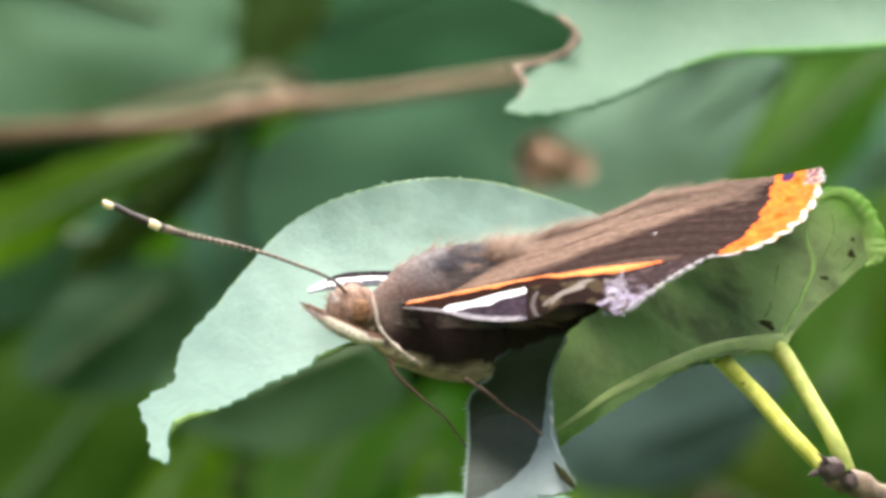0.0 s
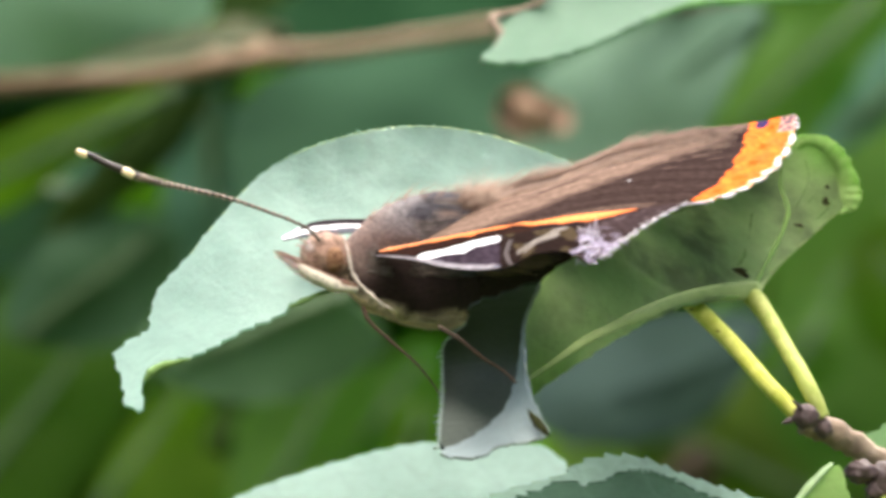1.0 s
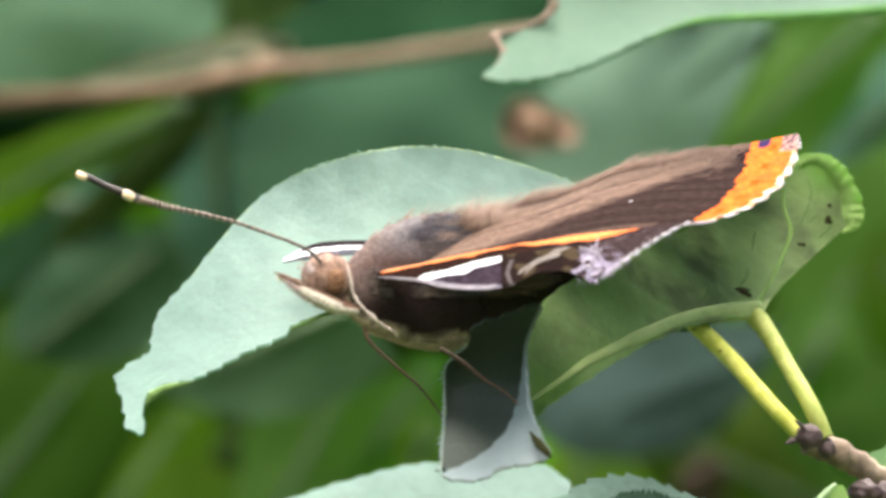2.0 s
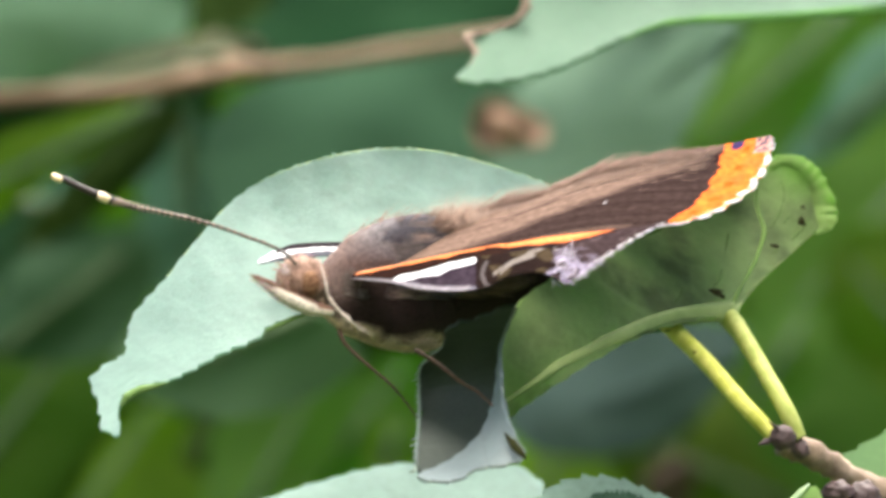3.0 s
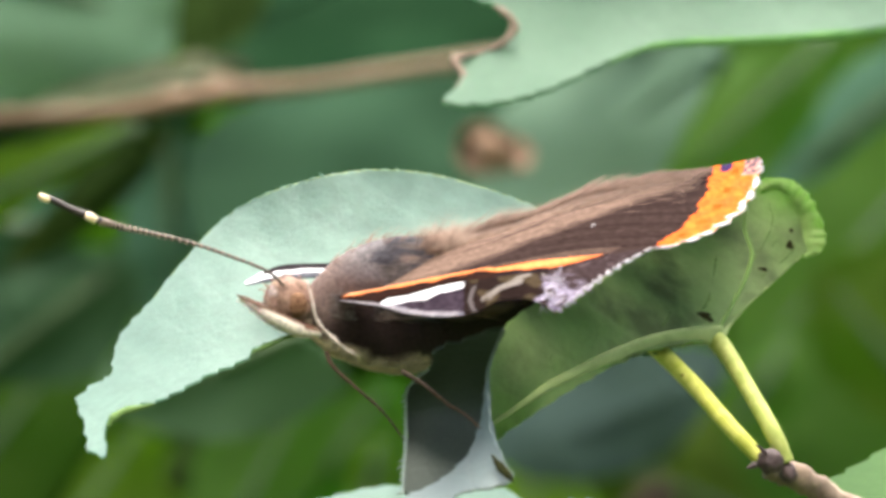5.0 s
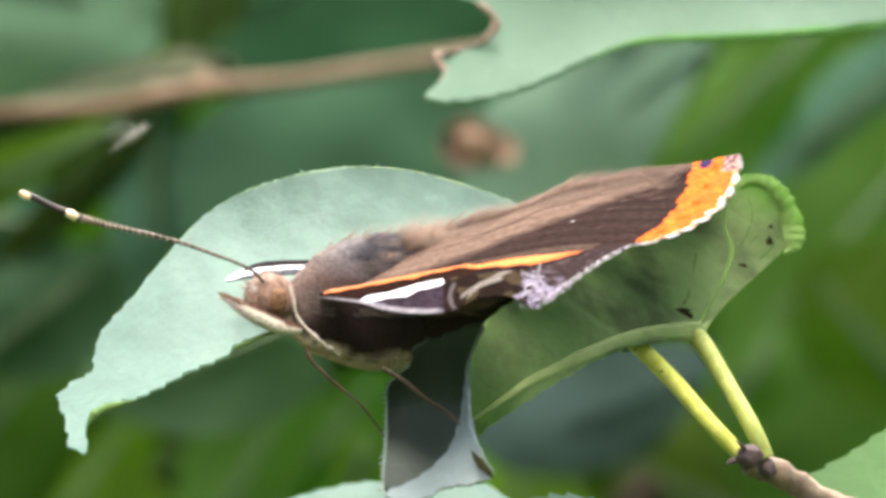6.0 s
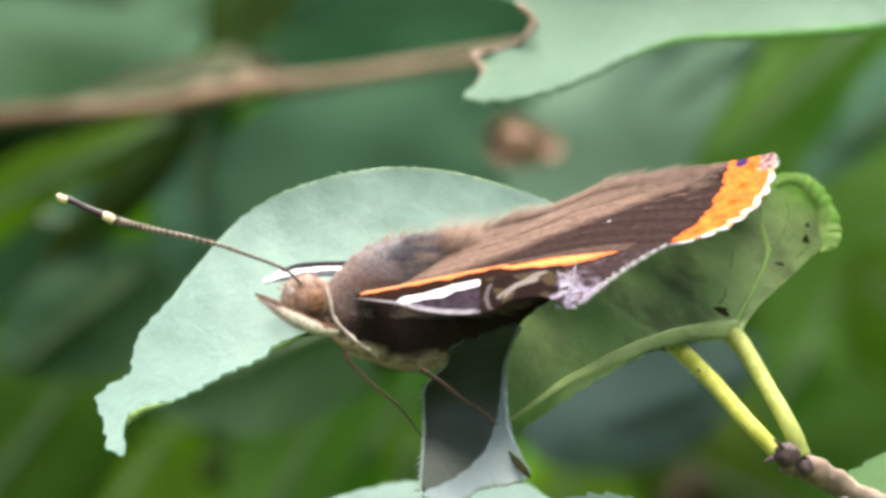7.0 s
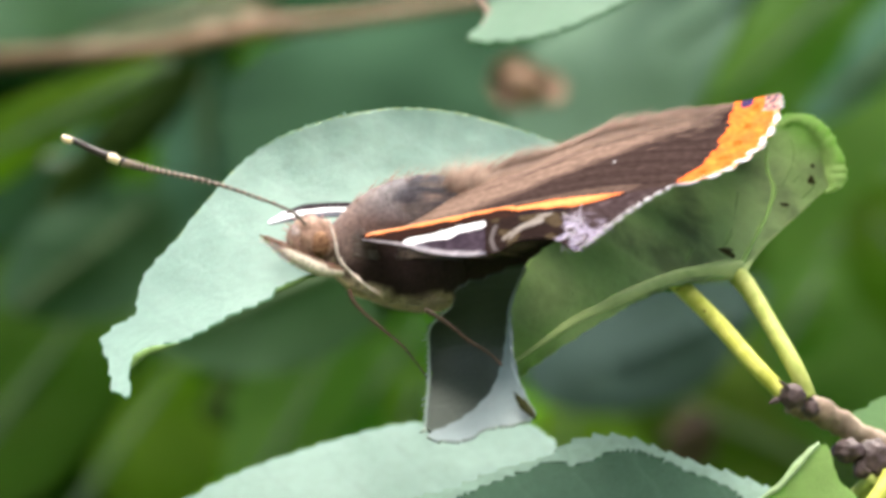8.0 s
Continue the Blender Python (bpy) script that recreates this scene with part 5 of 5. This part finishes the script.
# ---- the shrub behind ----
def build_shrub():
    shrub = thing("background_shrub", (-40, 330, -1200), "broad-leaved shrub in shade behind the butterfly", "shrub")
    branch = part("branch", tube([(-80.2, 300, 5.3), (-50.6, 280, 10.1), (-35.9, 262, 11.4), (-26.7, 260, 12.0), (-18.4, 258, 13.5), (-10.3, 262, 14.4), (-0.2, 268, 16.1), (10.0, 275, 17.6), (24.3, 290, 20.3), (48.9, 310, 27.0)], [2.0, 1.0, 0.7, 0.66, 0.68, 0.62, 0.6, 0.6, 0.7, 0.9], 90, 12, lumps=0.12), BROWN_BRANCH, shrub, "thin reddish-brown branch")
    part("knot", join(ball((-18.7, 260, 14.2), 1.2, 0.7, 0.7, 12, 0.4, 1), ball((-21.7, 260, 13.3), 1.8, 0.7, 0.6, 12, 0.3, 6)), BROWN_BRANCH, branch, "swollen brown node")
    part("stem", tube([(-80.2, 300, 5.3), (-95, 310, -60), (-90, 330, -500), (-60, 340, -1215)], [2.4, 3.5, 6, 9], 40, 12), BROWN_BRANCH, shrub, "brown upright stem")
    part("stem", tube([(48.9, 310, 27.0), (75, 330, 80), (95, 360, -200), (60, 380, -1215)], [1.2, 2.5, 6, 9], 40, 12), BROWN_BRANCH, shrub, "brown upright stem")
    for k, (mat, base, tip, pts, label) in enumerate(SHRUB_LEAVES):
        if mat in (BRIGHT_LEAF, DEEP_LEAF, FRESH_LEAF):
            low = min(p[2] for p in pts)
            pts = [(p[0], p[1] + 0.35 * (p[2] - low), p[2]) for p in pts]
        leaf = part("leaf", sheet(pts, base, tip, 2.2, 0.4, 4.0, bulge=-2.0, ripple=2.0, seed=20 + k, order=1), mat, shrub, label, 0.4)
        b, t = Vector(base), Vector(tip)
        part("midrib", tube([b + Vector((0, -2.2, 0)), b.lerp(t, 0.5) + Vector((0, -2.6, 0)), b.lerp(t, 0.92) + Vector((0, -1.5, 0))], [0.5, 0.4, 0.15], 20, 8), mat if mat in (DARK_LEAF, BLUE_LEAF, SLATE_LEAF, SHADE_TONED_LEAF, SKY_TONED_LEAF, WITHERED) else RIB_SHADE, leaf)
    part("dead_leaf", join(sheet([(0.6, 250, 9.4), (1.6, 252, 10.7), (3.3, 246, 10.8), (5.1, 250, 9.9), (6.6, 252, 8.9), (6.3, 246, 7.5), (4.7, 252, 7.4), (2.9, 248, 7.1), (1.2, 250, 7.5)], (0.6, 250, 9.4), (6.5, 250, 8.2), 1.0, 0.3, ripple=3.0, seed=50),
                                   sheet([(2.0, 243, 9.8), (3.8, 242, 9.7), (5.3, 244, 8.6), (4.7, 243, 7.6), (2.9, 242, 7.8)], (2.0, 243, 9.8), (5.1, 243, 7.8), 1.0, 0.3, ripple=3.0, seed=51)), DEAD_LEAF, shrub, "small crumpled brown dead leaf", 0.4)


SAGE_LEAF = leaf_material("sage_leaf", (0.075, 0.145, 0.075), (0.1, 0.185, 0.095), (0.11, 0.195, 0.1), rough=0.75, spec=0.1, glow=0.3, spacing=0.9, vein_amount=0.2)
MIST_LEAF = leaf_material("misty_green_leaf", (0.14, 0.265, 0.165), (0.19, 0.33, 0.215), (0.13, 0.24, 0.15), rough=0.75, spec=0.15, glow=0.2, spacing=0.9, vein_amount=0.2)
FADED_LEAF = leaf_material("faded_leaf", (0.09, 0.1, 0.055), (0.13, 0.135, 0.08), (0.14, 0.14, 0.09), rough=0.8, spec=0.1, glow=0.15, spacing=0.9, vein_amount=0.2)
OLIVE_LEAF = leaf_material("olive_leaf", (0.075, 0.14, 0.016), (0.11, 0.185, 0.026), (0.1, 0.17, 0.03), rough=0.75, spec=0.12, glow=0.5, through_colour=(0.17, 0.34, 0.016), spacing=0.9, vein_amount=0.3)
# Darker copy of the rib colour, shade put in.
RIB_SHADE = plain_material("shaded_rib", (0.05, 0.1, 0.04), (0.09, 0.15, 0.06), 200, 0.5)
# Two darkened leaf greens that carry the shrub's shade in their colour.
SHADE_TONED_LEAF = leaf_material("deep_shade_toned_leaf", (0.034, 0.064, 0.014), (0.05, 0.09, 0.022), (0.05, 0.09, 0.022), rough=0.9, spec=0.03, glow=0.15, spacing=0.9, vein_amount=0.2)
LOW_LEAF = leaf_material("low_shade_toned_leaf", (0.042, 0.1, 0.014), (0.065, 0.14, 0.022), (0.07, 0.14, 0.025), rough=0.8, spec=0.08, glow=0.4, through_colour=(0.14, 0.34, 0.016), spacing=0.9, vein_amount=0.2)
# Paler leaf green with sky light put into the colour.
SKY_TONED_LEAF = leaf_material("sky_toned_leaf", (0.1, 0.185, 0.12), (0.145, 0.25, 0.17), (0.14, 0.24, 0.16), rough=0.7, spec=0.2, glow=0.2, spacing=0.9, vein_amount=0.2)
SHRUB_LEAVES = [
    (SKY_TONED_LEAF, (22.3, 284, 17.9), (3.1, 280, 2.8), [(2.6, 280, 4.7), (2.1, 280, 9.4), (5.4, 280, 13.1), (10.6, 282, 15.9), (17.1, 284, 18.1), (22.6, 285, 18.3), (21.6, 284, 15.3), (19.3, 282, 10.6), (16.9, 280, 6.3), (12.9, 278, 1.9), (6.3, 278, 0.0)], "bluish-green leaf, sky light put into its colour"),
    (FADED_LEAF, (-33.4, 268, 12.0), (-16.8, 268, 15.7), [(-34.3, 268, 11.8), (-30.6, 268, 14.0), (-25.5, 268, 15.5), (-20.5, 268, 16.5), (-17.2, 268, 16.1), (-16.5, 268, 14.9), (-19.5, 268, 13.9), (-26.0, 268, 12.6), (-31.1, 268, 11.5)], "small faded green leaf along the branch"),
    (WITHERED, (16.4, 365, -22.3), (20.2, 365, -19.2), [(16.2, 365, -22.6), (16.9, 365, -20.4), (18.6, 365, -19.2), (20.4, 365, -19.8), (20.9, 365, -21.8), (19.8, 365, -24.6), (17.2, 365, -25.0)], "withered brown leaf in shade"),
    (BLUE_LEAF, (22.7, 300, 19.1), (-22.8, 290, 2.9), [(-21.3, 285, 8.5), (-17.1, 285, 12.7), (-7.7, 285, 14.6), (5.5, 290, 18.0), (17.4, 300, 20.0), (23.4, 300, 18.1), (21.6, 295, 14.7), (19.4, 290, 10.4), (16.9, 285, 6.1), (12.4, 280, 1.0), (3.1, 275, -3.7), (-8.5, 275, -4.6), (-17.9, 280, -1.4), (-21.3, 285, 3.8)], "large bluish-green leaf, shade put into its colour"),
    (DARK_LEAF, (5.6, 310, 28.9), (-22.8, 310, 18.3), [(-23.3, 310, 19.3), (-21.9, 315, 24.2), (-13.8, 320, 29.2), (0.8, 320, 30.2), (7.5, 315, 24.2), (5.6, 310, 18.3), (0.8, 305, 15.8), (-10.7, 300, 14.3), (-19.3, 305, 15.4)], "dark green leaf above the branch, shade put into its colour"),
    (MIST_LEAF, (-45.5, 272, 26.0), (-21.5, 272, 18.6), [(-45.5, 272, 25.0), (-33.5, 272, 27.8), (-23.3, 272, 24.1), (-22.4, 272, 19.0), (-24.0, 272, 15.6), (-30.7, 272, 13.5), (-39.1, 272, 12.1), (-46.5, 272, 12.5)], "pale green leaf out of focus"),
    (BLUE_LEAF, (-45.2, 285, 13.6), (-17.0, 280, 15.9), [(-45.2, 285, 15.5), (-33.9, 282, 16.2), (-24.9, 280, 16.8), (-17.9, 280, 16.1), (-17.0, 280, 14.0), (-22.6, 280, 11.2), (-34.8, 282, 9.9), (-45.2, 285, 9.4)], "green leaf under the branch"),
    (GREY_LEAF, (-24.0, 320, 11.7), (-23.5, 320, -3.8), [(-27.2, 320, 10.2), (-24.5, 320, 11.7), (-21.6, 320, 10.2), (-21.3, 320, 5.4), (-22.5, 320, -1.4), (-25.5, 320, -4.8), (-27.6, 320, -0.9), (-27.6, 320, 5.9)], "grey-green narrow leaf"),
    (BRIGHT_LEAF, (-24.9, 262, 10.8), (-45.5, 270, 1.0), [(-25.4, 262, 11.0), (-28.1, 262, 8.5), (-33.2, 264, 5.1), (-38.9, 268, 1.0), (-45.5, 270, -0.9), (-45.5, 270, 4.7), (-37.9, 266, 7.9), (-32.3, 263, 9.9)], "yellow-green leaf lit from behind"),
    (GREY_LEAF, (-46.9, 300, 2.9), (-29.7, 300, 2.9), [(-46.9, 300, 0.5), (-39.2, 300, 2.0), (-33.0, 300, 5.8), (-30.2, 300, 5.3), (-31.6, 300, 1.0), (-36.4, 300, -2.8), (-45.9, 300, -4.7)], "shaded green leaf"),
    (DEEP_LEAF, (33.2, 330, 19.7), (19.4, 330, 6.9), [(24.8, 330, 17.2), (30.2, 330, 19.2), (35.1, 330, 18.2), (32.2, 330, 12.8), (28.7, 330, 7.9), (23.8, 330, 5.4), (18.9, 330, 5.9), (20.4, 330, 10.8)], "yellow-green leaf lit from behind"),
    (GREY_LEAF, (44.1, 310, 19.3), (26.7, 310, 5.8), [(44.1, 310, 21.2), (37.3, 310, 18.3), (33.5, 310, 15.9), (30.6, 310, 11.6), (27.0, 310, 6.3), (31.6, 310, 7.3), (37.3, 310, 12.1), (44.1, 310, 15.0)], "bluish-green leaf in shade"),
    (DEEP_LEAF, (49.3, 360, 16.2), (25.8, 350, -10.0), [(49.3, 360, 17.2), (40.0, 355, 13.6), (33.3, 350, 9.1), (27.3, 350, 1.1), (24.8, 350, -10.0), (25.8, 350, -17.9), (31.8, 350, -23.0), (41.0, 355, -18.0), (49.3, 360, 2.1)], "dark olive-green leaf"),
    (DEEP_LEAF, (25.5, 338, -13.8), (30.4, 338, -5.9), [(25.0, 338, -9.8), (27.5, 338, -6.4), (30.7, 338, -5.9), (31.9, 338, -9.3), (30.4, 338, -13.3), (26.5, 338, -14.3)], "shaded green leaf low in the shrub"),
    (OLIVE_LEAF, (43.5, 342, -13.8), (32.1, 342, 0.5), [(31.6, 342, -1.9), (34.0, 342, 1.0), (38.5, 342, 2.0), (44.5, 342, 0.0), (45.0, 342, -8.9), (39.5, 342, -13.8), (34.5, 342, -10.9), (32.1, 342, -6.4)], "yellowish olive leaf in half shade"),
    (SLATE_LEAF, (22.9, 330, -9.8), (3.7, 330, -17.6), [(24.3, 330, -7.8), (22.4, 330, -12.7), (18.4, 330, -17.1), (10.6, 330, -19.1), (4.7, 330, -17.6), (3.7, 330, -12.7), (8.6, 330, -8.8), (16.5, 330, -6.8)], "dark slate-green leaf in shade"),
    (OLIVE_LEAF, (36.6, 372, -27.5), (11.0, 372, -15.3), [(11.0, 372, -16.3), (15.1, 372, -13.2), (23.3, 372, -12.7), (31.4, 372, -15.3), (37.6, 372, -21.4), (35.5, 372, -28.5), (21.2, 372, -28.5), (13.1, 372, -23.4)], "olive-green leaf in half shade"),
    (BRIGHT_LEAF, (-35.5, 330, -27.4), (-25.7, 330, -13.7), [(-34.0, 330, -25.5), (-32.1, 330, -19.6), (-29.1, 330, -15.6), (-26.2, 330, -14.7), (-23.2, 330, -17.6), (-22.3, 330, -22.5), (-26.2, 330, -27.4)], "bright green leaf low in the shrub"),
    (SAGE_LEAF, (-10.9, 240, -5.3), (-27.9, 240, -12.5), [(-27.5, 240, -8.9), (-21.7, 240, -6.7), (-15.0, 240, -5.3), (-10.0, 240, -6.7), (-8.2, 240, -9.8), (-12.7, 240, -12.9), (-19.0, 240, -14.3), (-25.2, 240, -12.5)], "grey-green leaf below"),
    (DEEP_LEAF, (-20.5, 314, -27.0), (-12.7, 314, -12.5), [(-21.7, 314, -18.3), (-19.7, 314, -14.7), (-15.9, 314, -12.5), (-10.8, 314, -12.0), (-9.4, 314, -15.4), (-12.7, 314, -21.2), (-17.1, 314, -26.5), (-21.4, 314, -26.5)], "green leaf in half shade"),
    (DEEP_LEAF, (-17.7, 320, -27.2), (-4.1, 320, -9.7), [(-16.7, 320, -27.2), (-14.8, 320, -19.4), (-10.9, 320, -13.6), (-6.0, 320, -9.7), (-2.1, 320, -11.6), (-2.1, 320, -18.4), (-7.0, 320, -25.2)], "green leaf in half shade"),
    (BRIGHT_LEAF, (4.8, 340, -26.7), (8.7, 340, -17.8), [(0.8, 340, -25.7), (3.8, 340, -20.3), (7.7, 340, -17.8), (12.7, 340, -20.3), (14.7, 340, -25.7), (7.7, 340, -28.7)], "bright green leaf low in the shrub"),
    (SHADE_TONED_LEAF, (-23.0, 278, 10.5), (-35.6, 278, 0.3), [(-27.4, 278, 10.0), (-22.8, 278, 10.6), (-26.7, 278, 5.0), (-32.3, 278, 0.6), (-36.6, 278, -0.6), (-31.8, 278, 5.2)], "dark leaf, deep shade put into its colour"),
    (SHADE_TONED_LEAF, (-18.3, 300, 23.0), (-20.2, 300, 17.6), [(-24.0, 300, 24.0), (-15.4, 300, 24.0), (-16.0, 300, 20.4), (-17.6, 300, 18.4), (-20.2, 300, 17.4), (-23.4, 300, 18.2)], "dark leaf, deep shade put into its colour"),
    (SHADE_TONED_LEAF, (-24.0, 326, -19.4), (-20.0, 326, -15.6), [(-24.2, 326, -18.6), (-23.0, 326, -16.0), (-20.8, 326, -15.2), (-19.4, 326, -17.0), (-20.4, 326, -19.4), (-22.6, 326, -20.2)], "small dark leaf, shade put into its colour"),
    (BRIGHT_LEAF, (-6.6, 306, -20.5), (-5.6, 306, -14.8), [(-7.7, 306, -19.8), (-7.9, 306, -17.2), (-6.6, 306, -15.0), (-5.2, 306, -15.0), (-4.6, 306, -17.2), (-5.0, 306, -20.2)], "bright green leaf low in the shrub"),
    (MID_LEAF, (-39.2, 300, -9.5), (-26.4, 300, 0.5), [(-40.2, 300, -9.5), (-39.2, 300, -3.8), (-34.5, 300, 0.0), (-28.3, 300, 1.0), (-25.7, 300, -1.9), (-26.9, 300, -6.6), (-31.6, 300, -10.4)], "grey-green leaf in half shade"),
    (LOW_LEAF, (-46.8, 340, -25.7), (-31.9, 340, -5.9), [(-46.8, 340, -26.7), (-46.8, 340, -9.9), (-38.8, 340, -4.9), (-31.4, 340, -5.9), (-29.9, 340, -12.8), (-33.9, 340, -20.8), (-39.8, 340, -26.7)], "deep green leaf, shade put into its colour"),
]


def build_hedge():
    """The rest of the shrub farther back, down to the ground: many small folded leaves in one mesh, rising away from the viewer."""
    rng = np.random.RandomState(11)
    v, f, uv = [], [], []
    count = 0
    while count < 17000:
        core = count < 9000
        if core:
            c = Vector((rng.uniform(-240, 240), rng.uniform(400, 1150), rng.uniform(-260, 200)))
            size = rng.uniform(32, 65)
        else:
            c = Vector((rng.uniform(-1100, 1100), rng.uniform(380, 2000), rng.uniform(-1180, 700)))
            size = rng.uniform(55, 120)
        top = 60 + 0.55 * (c.y - 400) + 220 * noise3(c.x * 0.004, c.y * 0.004) - 0.00035 * c.x ** 2
        front = 400 + 0.0004 * c.x ** 2 + 160 * noise3(c.x * 0.005, c.z * 0.005, 4) * (not core)
        if not core and (c.z > top or c.y < front or (c.x / 1150) ** 2 + ((c.y - 1150) / 850) ** 2 > 1 + 0.35 * noise3(c.x * 0.006, c.y * 0.006, c.z * 0.006)):
            continue
        if core and c.z > 110 + 0.3 * (c.y - 450):
            continue
        count += 1
        turn = Euler((rng.uniform(-1.0, 0.6), rng.uniform(-0.8, 0.8), rng.uniform(0, 6.28))).to_matrix()
        o = len(v)
        for a, b, h in ((0, 0, 0), (0.25, 0.24, 0.05), (0.6, 0.26, 0.03), (1, 0, -0.12), (0.6, -0.26, 0.03), (0.25, -0.24, 0.05), (0.45, 0, -0.05)):
            v.append(c + turn @ Vector((a, b, h)) * size)
            uv.append((a * size / 10, b * size / 10))
        f += [(o, o + 6, o + 1), (o + 1, o + 6, o + 2), (o + 2, o + 6, o + 3), (o + 3, o + 6, o + 4), (o + 4, o + 6, o + 5), (o + 5, o + 6, o)]
    me = bpy.data.meshes.new("hedge_foliage")
    me.from_pydata([tuple(spot(p)) for p in v], [], f)
    layer = me.uv_layers.new(name="UVMap")
    index = np.empty(len(me.loops), dtype=np.int32)
    me.loops.foreach_get("vertex_index", index)
    layer.data.foreach_set("uv", np.asarray(uv, dtype=np.float32)[index].ravel())
    me.materials.append(DEEP_LEAF)
    tagged(new("hedge_foliage", me), "dense dark green foliage out of focus", "foliage", kind="stuff")


def build_sky_block():
    """An unseen bank of foliage, added at the viewer's back to block low sky light."""
    rng = np.random.RandomState(23)
    v, f, uv = [], [], []
    for _ in range(5200):
        c = Vector((rng.uniform(-4.2, 4.2), -3.4 + rng.uniform(-0.45, 0.35), rng.uniform(0.0, 3.0)))
        size = rng.uniform(0.14, 0.3)
        turn = Euler((rng.uniform(-0.9, 0.9), rng.uniform(-0.9, 0.9), rng.uniform(0, 6.28))).to_matrix()
        o = len(v)
        for a, b, h in ((0, 0, 0), (0.3, 0.28, 0.05), (0.7, 0.24, 0.03), (1, 0, -0.12), (0.7, -0.24, 0.03), (0.3, -0.28, 0.05)):
            v.append(c + turn @ Vector((a, b, h)) * size)
            uv.append((a * size * 100, b * size * 100))
        f += [(o, o + 1, o + 2, o + 3), (o, o + 3, o + 4, o + 5)]
    me = bpy.data.meshes.new("sky_block_foliage")
    me.from_pydata([tuple(p) for p in v], [], f)
    layer = me.uv_layers.new(name="UVMap")
    index = np.empty(len(me.loops), dtype=np.int32)
    me.loops.foreach_get("vertex_index", index)
    layer.data.foreach_set("uv", np.asarray(uv, dtype=np.float32)[index].ravel())
    me.materials.append(DEEP_LEAF)
    tagged(new("sky_block_foliage", me), "unseen green leafy bank, added to block low sky light", "foliage", kind="stuff")


def build_gnat(label):
    gnat = thing("gnat", (0, 0, 0), label, "insect")
    gnat.location = (0, 0, 0)
    part_mm = [("body", tube([(-1.1, 0, 0 - HEIGHT), (-0.4, 0, 0.1 - HEIGHT), (0.4, 0, 0.15 - HEIGHT), (0.9, 0, 0 - HEIGHT)], [0.12, 0.25, 0.36, 0.15], 16, 8), GNAT)]
    for s in (-1, 1):
        part_mm.append(("wing", patch([(0.4, 0.2 * s, 0.3 - HEIGHT), (0, 1.2 * s, 0.9 - HEIGHT), (-0.6, 2.0 * s, 1.4 - HEIGHT)], [(-0.1, 0.2 * s, 0.3 - HEIGHT), (-0.9, 1.0 * s, 0.7 - HEIGHT), (-0.9, 2.0 * s, 1.3 - HEIGHT)], 10, 6), GNAT_WING))
    for name, shape, mat in part_mm:
        part(name, shape, mat, gnat, "", 0.04)
    return gnat


build_ground()
build_hedge()
build_sky_block()
build_shrub()
build_twig()
hindwing, forewing, antenna = build_butterfly()
gnat_one = build_gnat("tiny pale midge flying past")


def motions():
    """The slow dip of the near wings, and the midge that crosses."""
    for ob, amount in ((hindwing, 0.35), (forewing, 1.0)):
        at = ob.location
        walk(ob, [(t, pose(at.x, at.y, at.z, -a * amount, 0, 0)) for t, a in ((0, 0.9), (0.5, 0.7), (1.2, 0.7), (2.3, 1.15), (3.5, 1.12), (4.0, 0.7), (4.5, 0.38), (6.0, 0.07), (6.5, 0.0), (7.5, 0.0), (8.0, -0.15))])
    path = ((0, (-108.0, 60, -38.3)), (5.5, (-82.7, 60, -31.1)), (5.9, (-27.6, 60, 0.8)), (6.0, (-19.5, 60, 7.2)), (6.1, (-12.1, 60, 11.8)), (6.3, (4.2, 60, 25.0)), (6.6, (33.2, 60, 55.8)), (8.0, (65.7, 60, 70.2)))
    walk(gnat_one, [(t, Matrix.Translation(spot(p)) @ pose(0, 0, 0, 0, -30, 0)) for t, p in path])


motions()
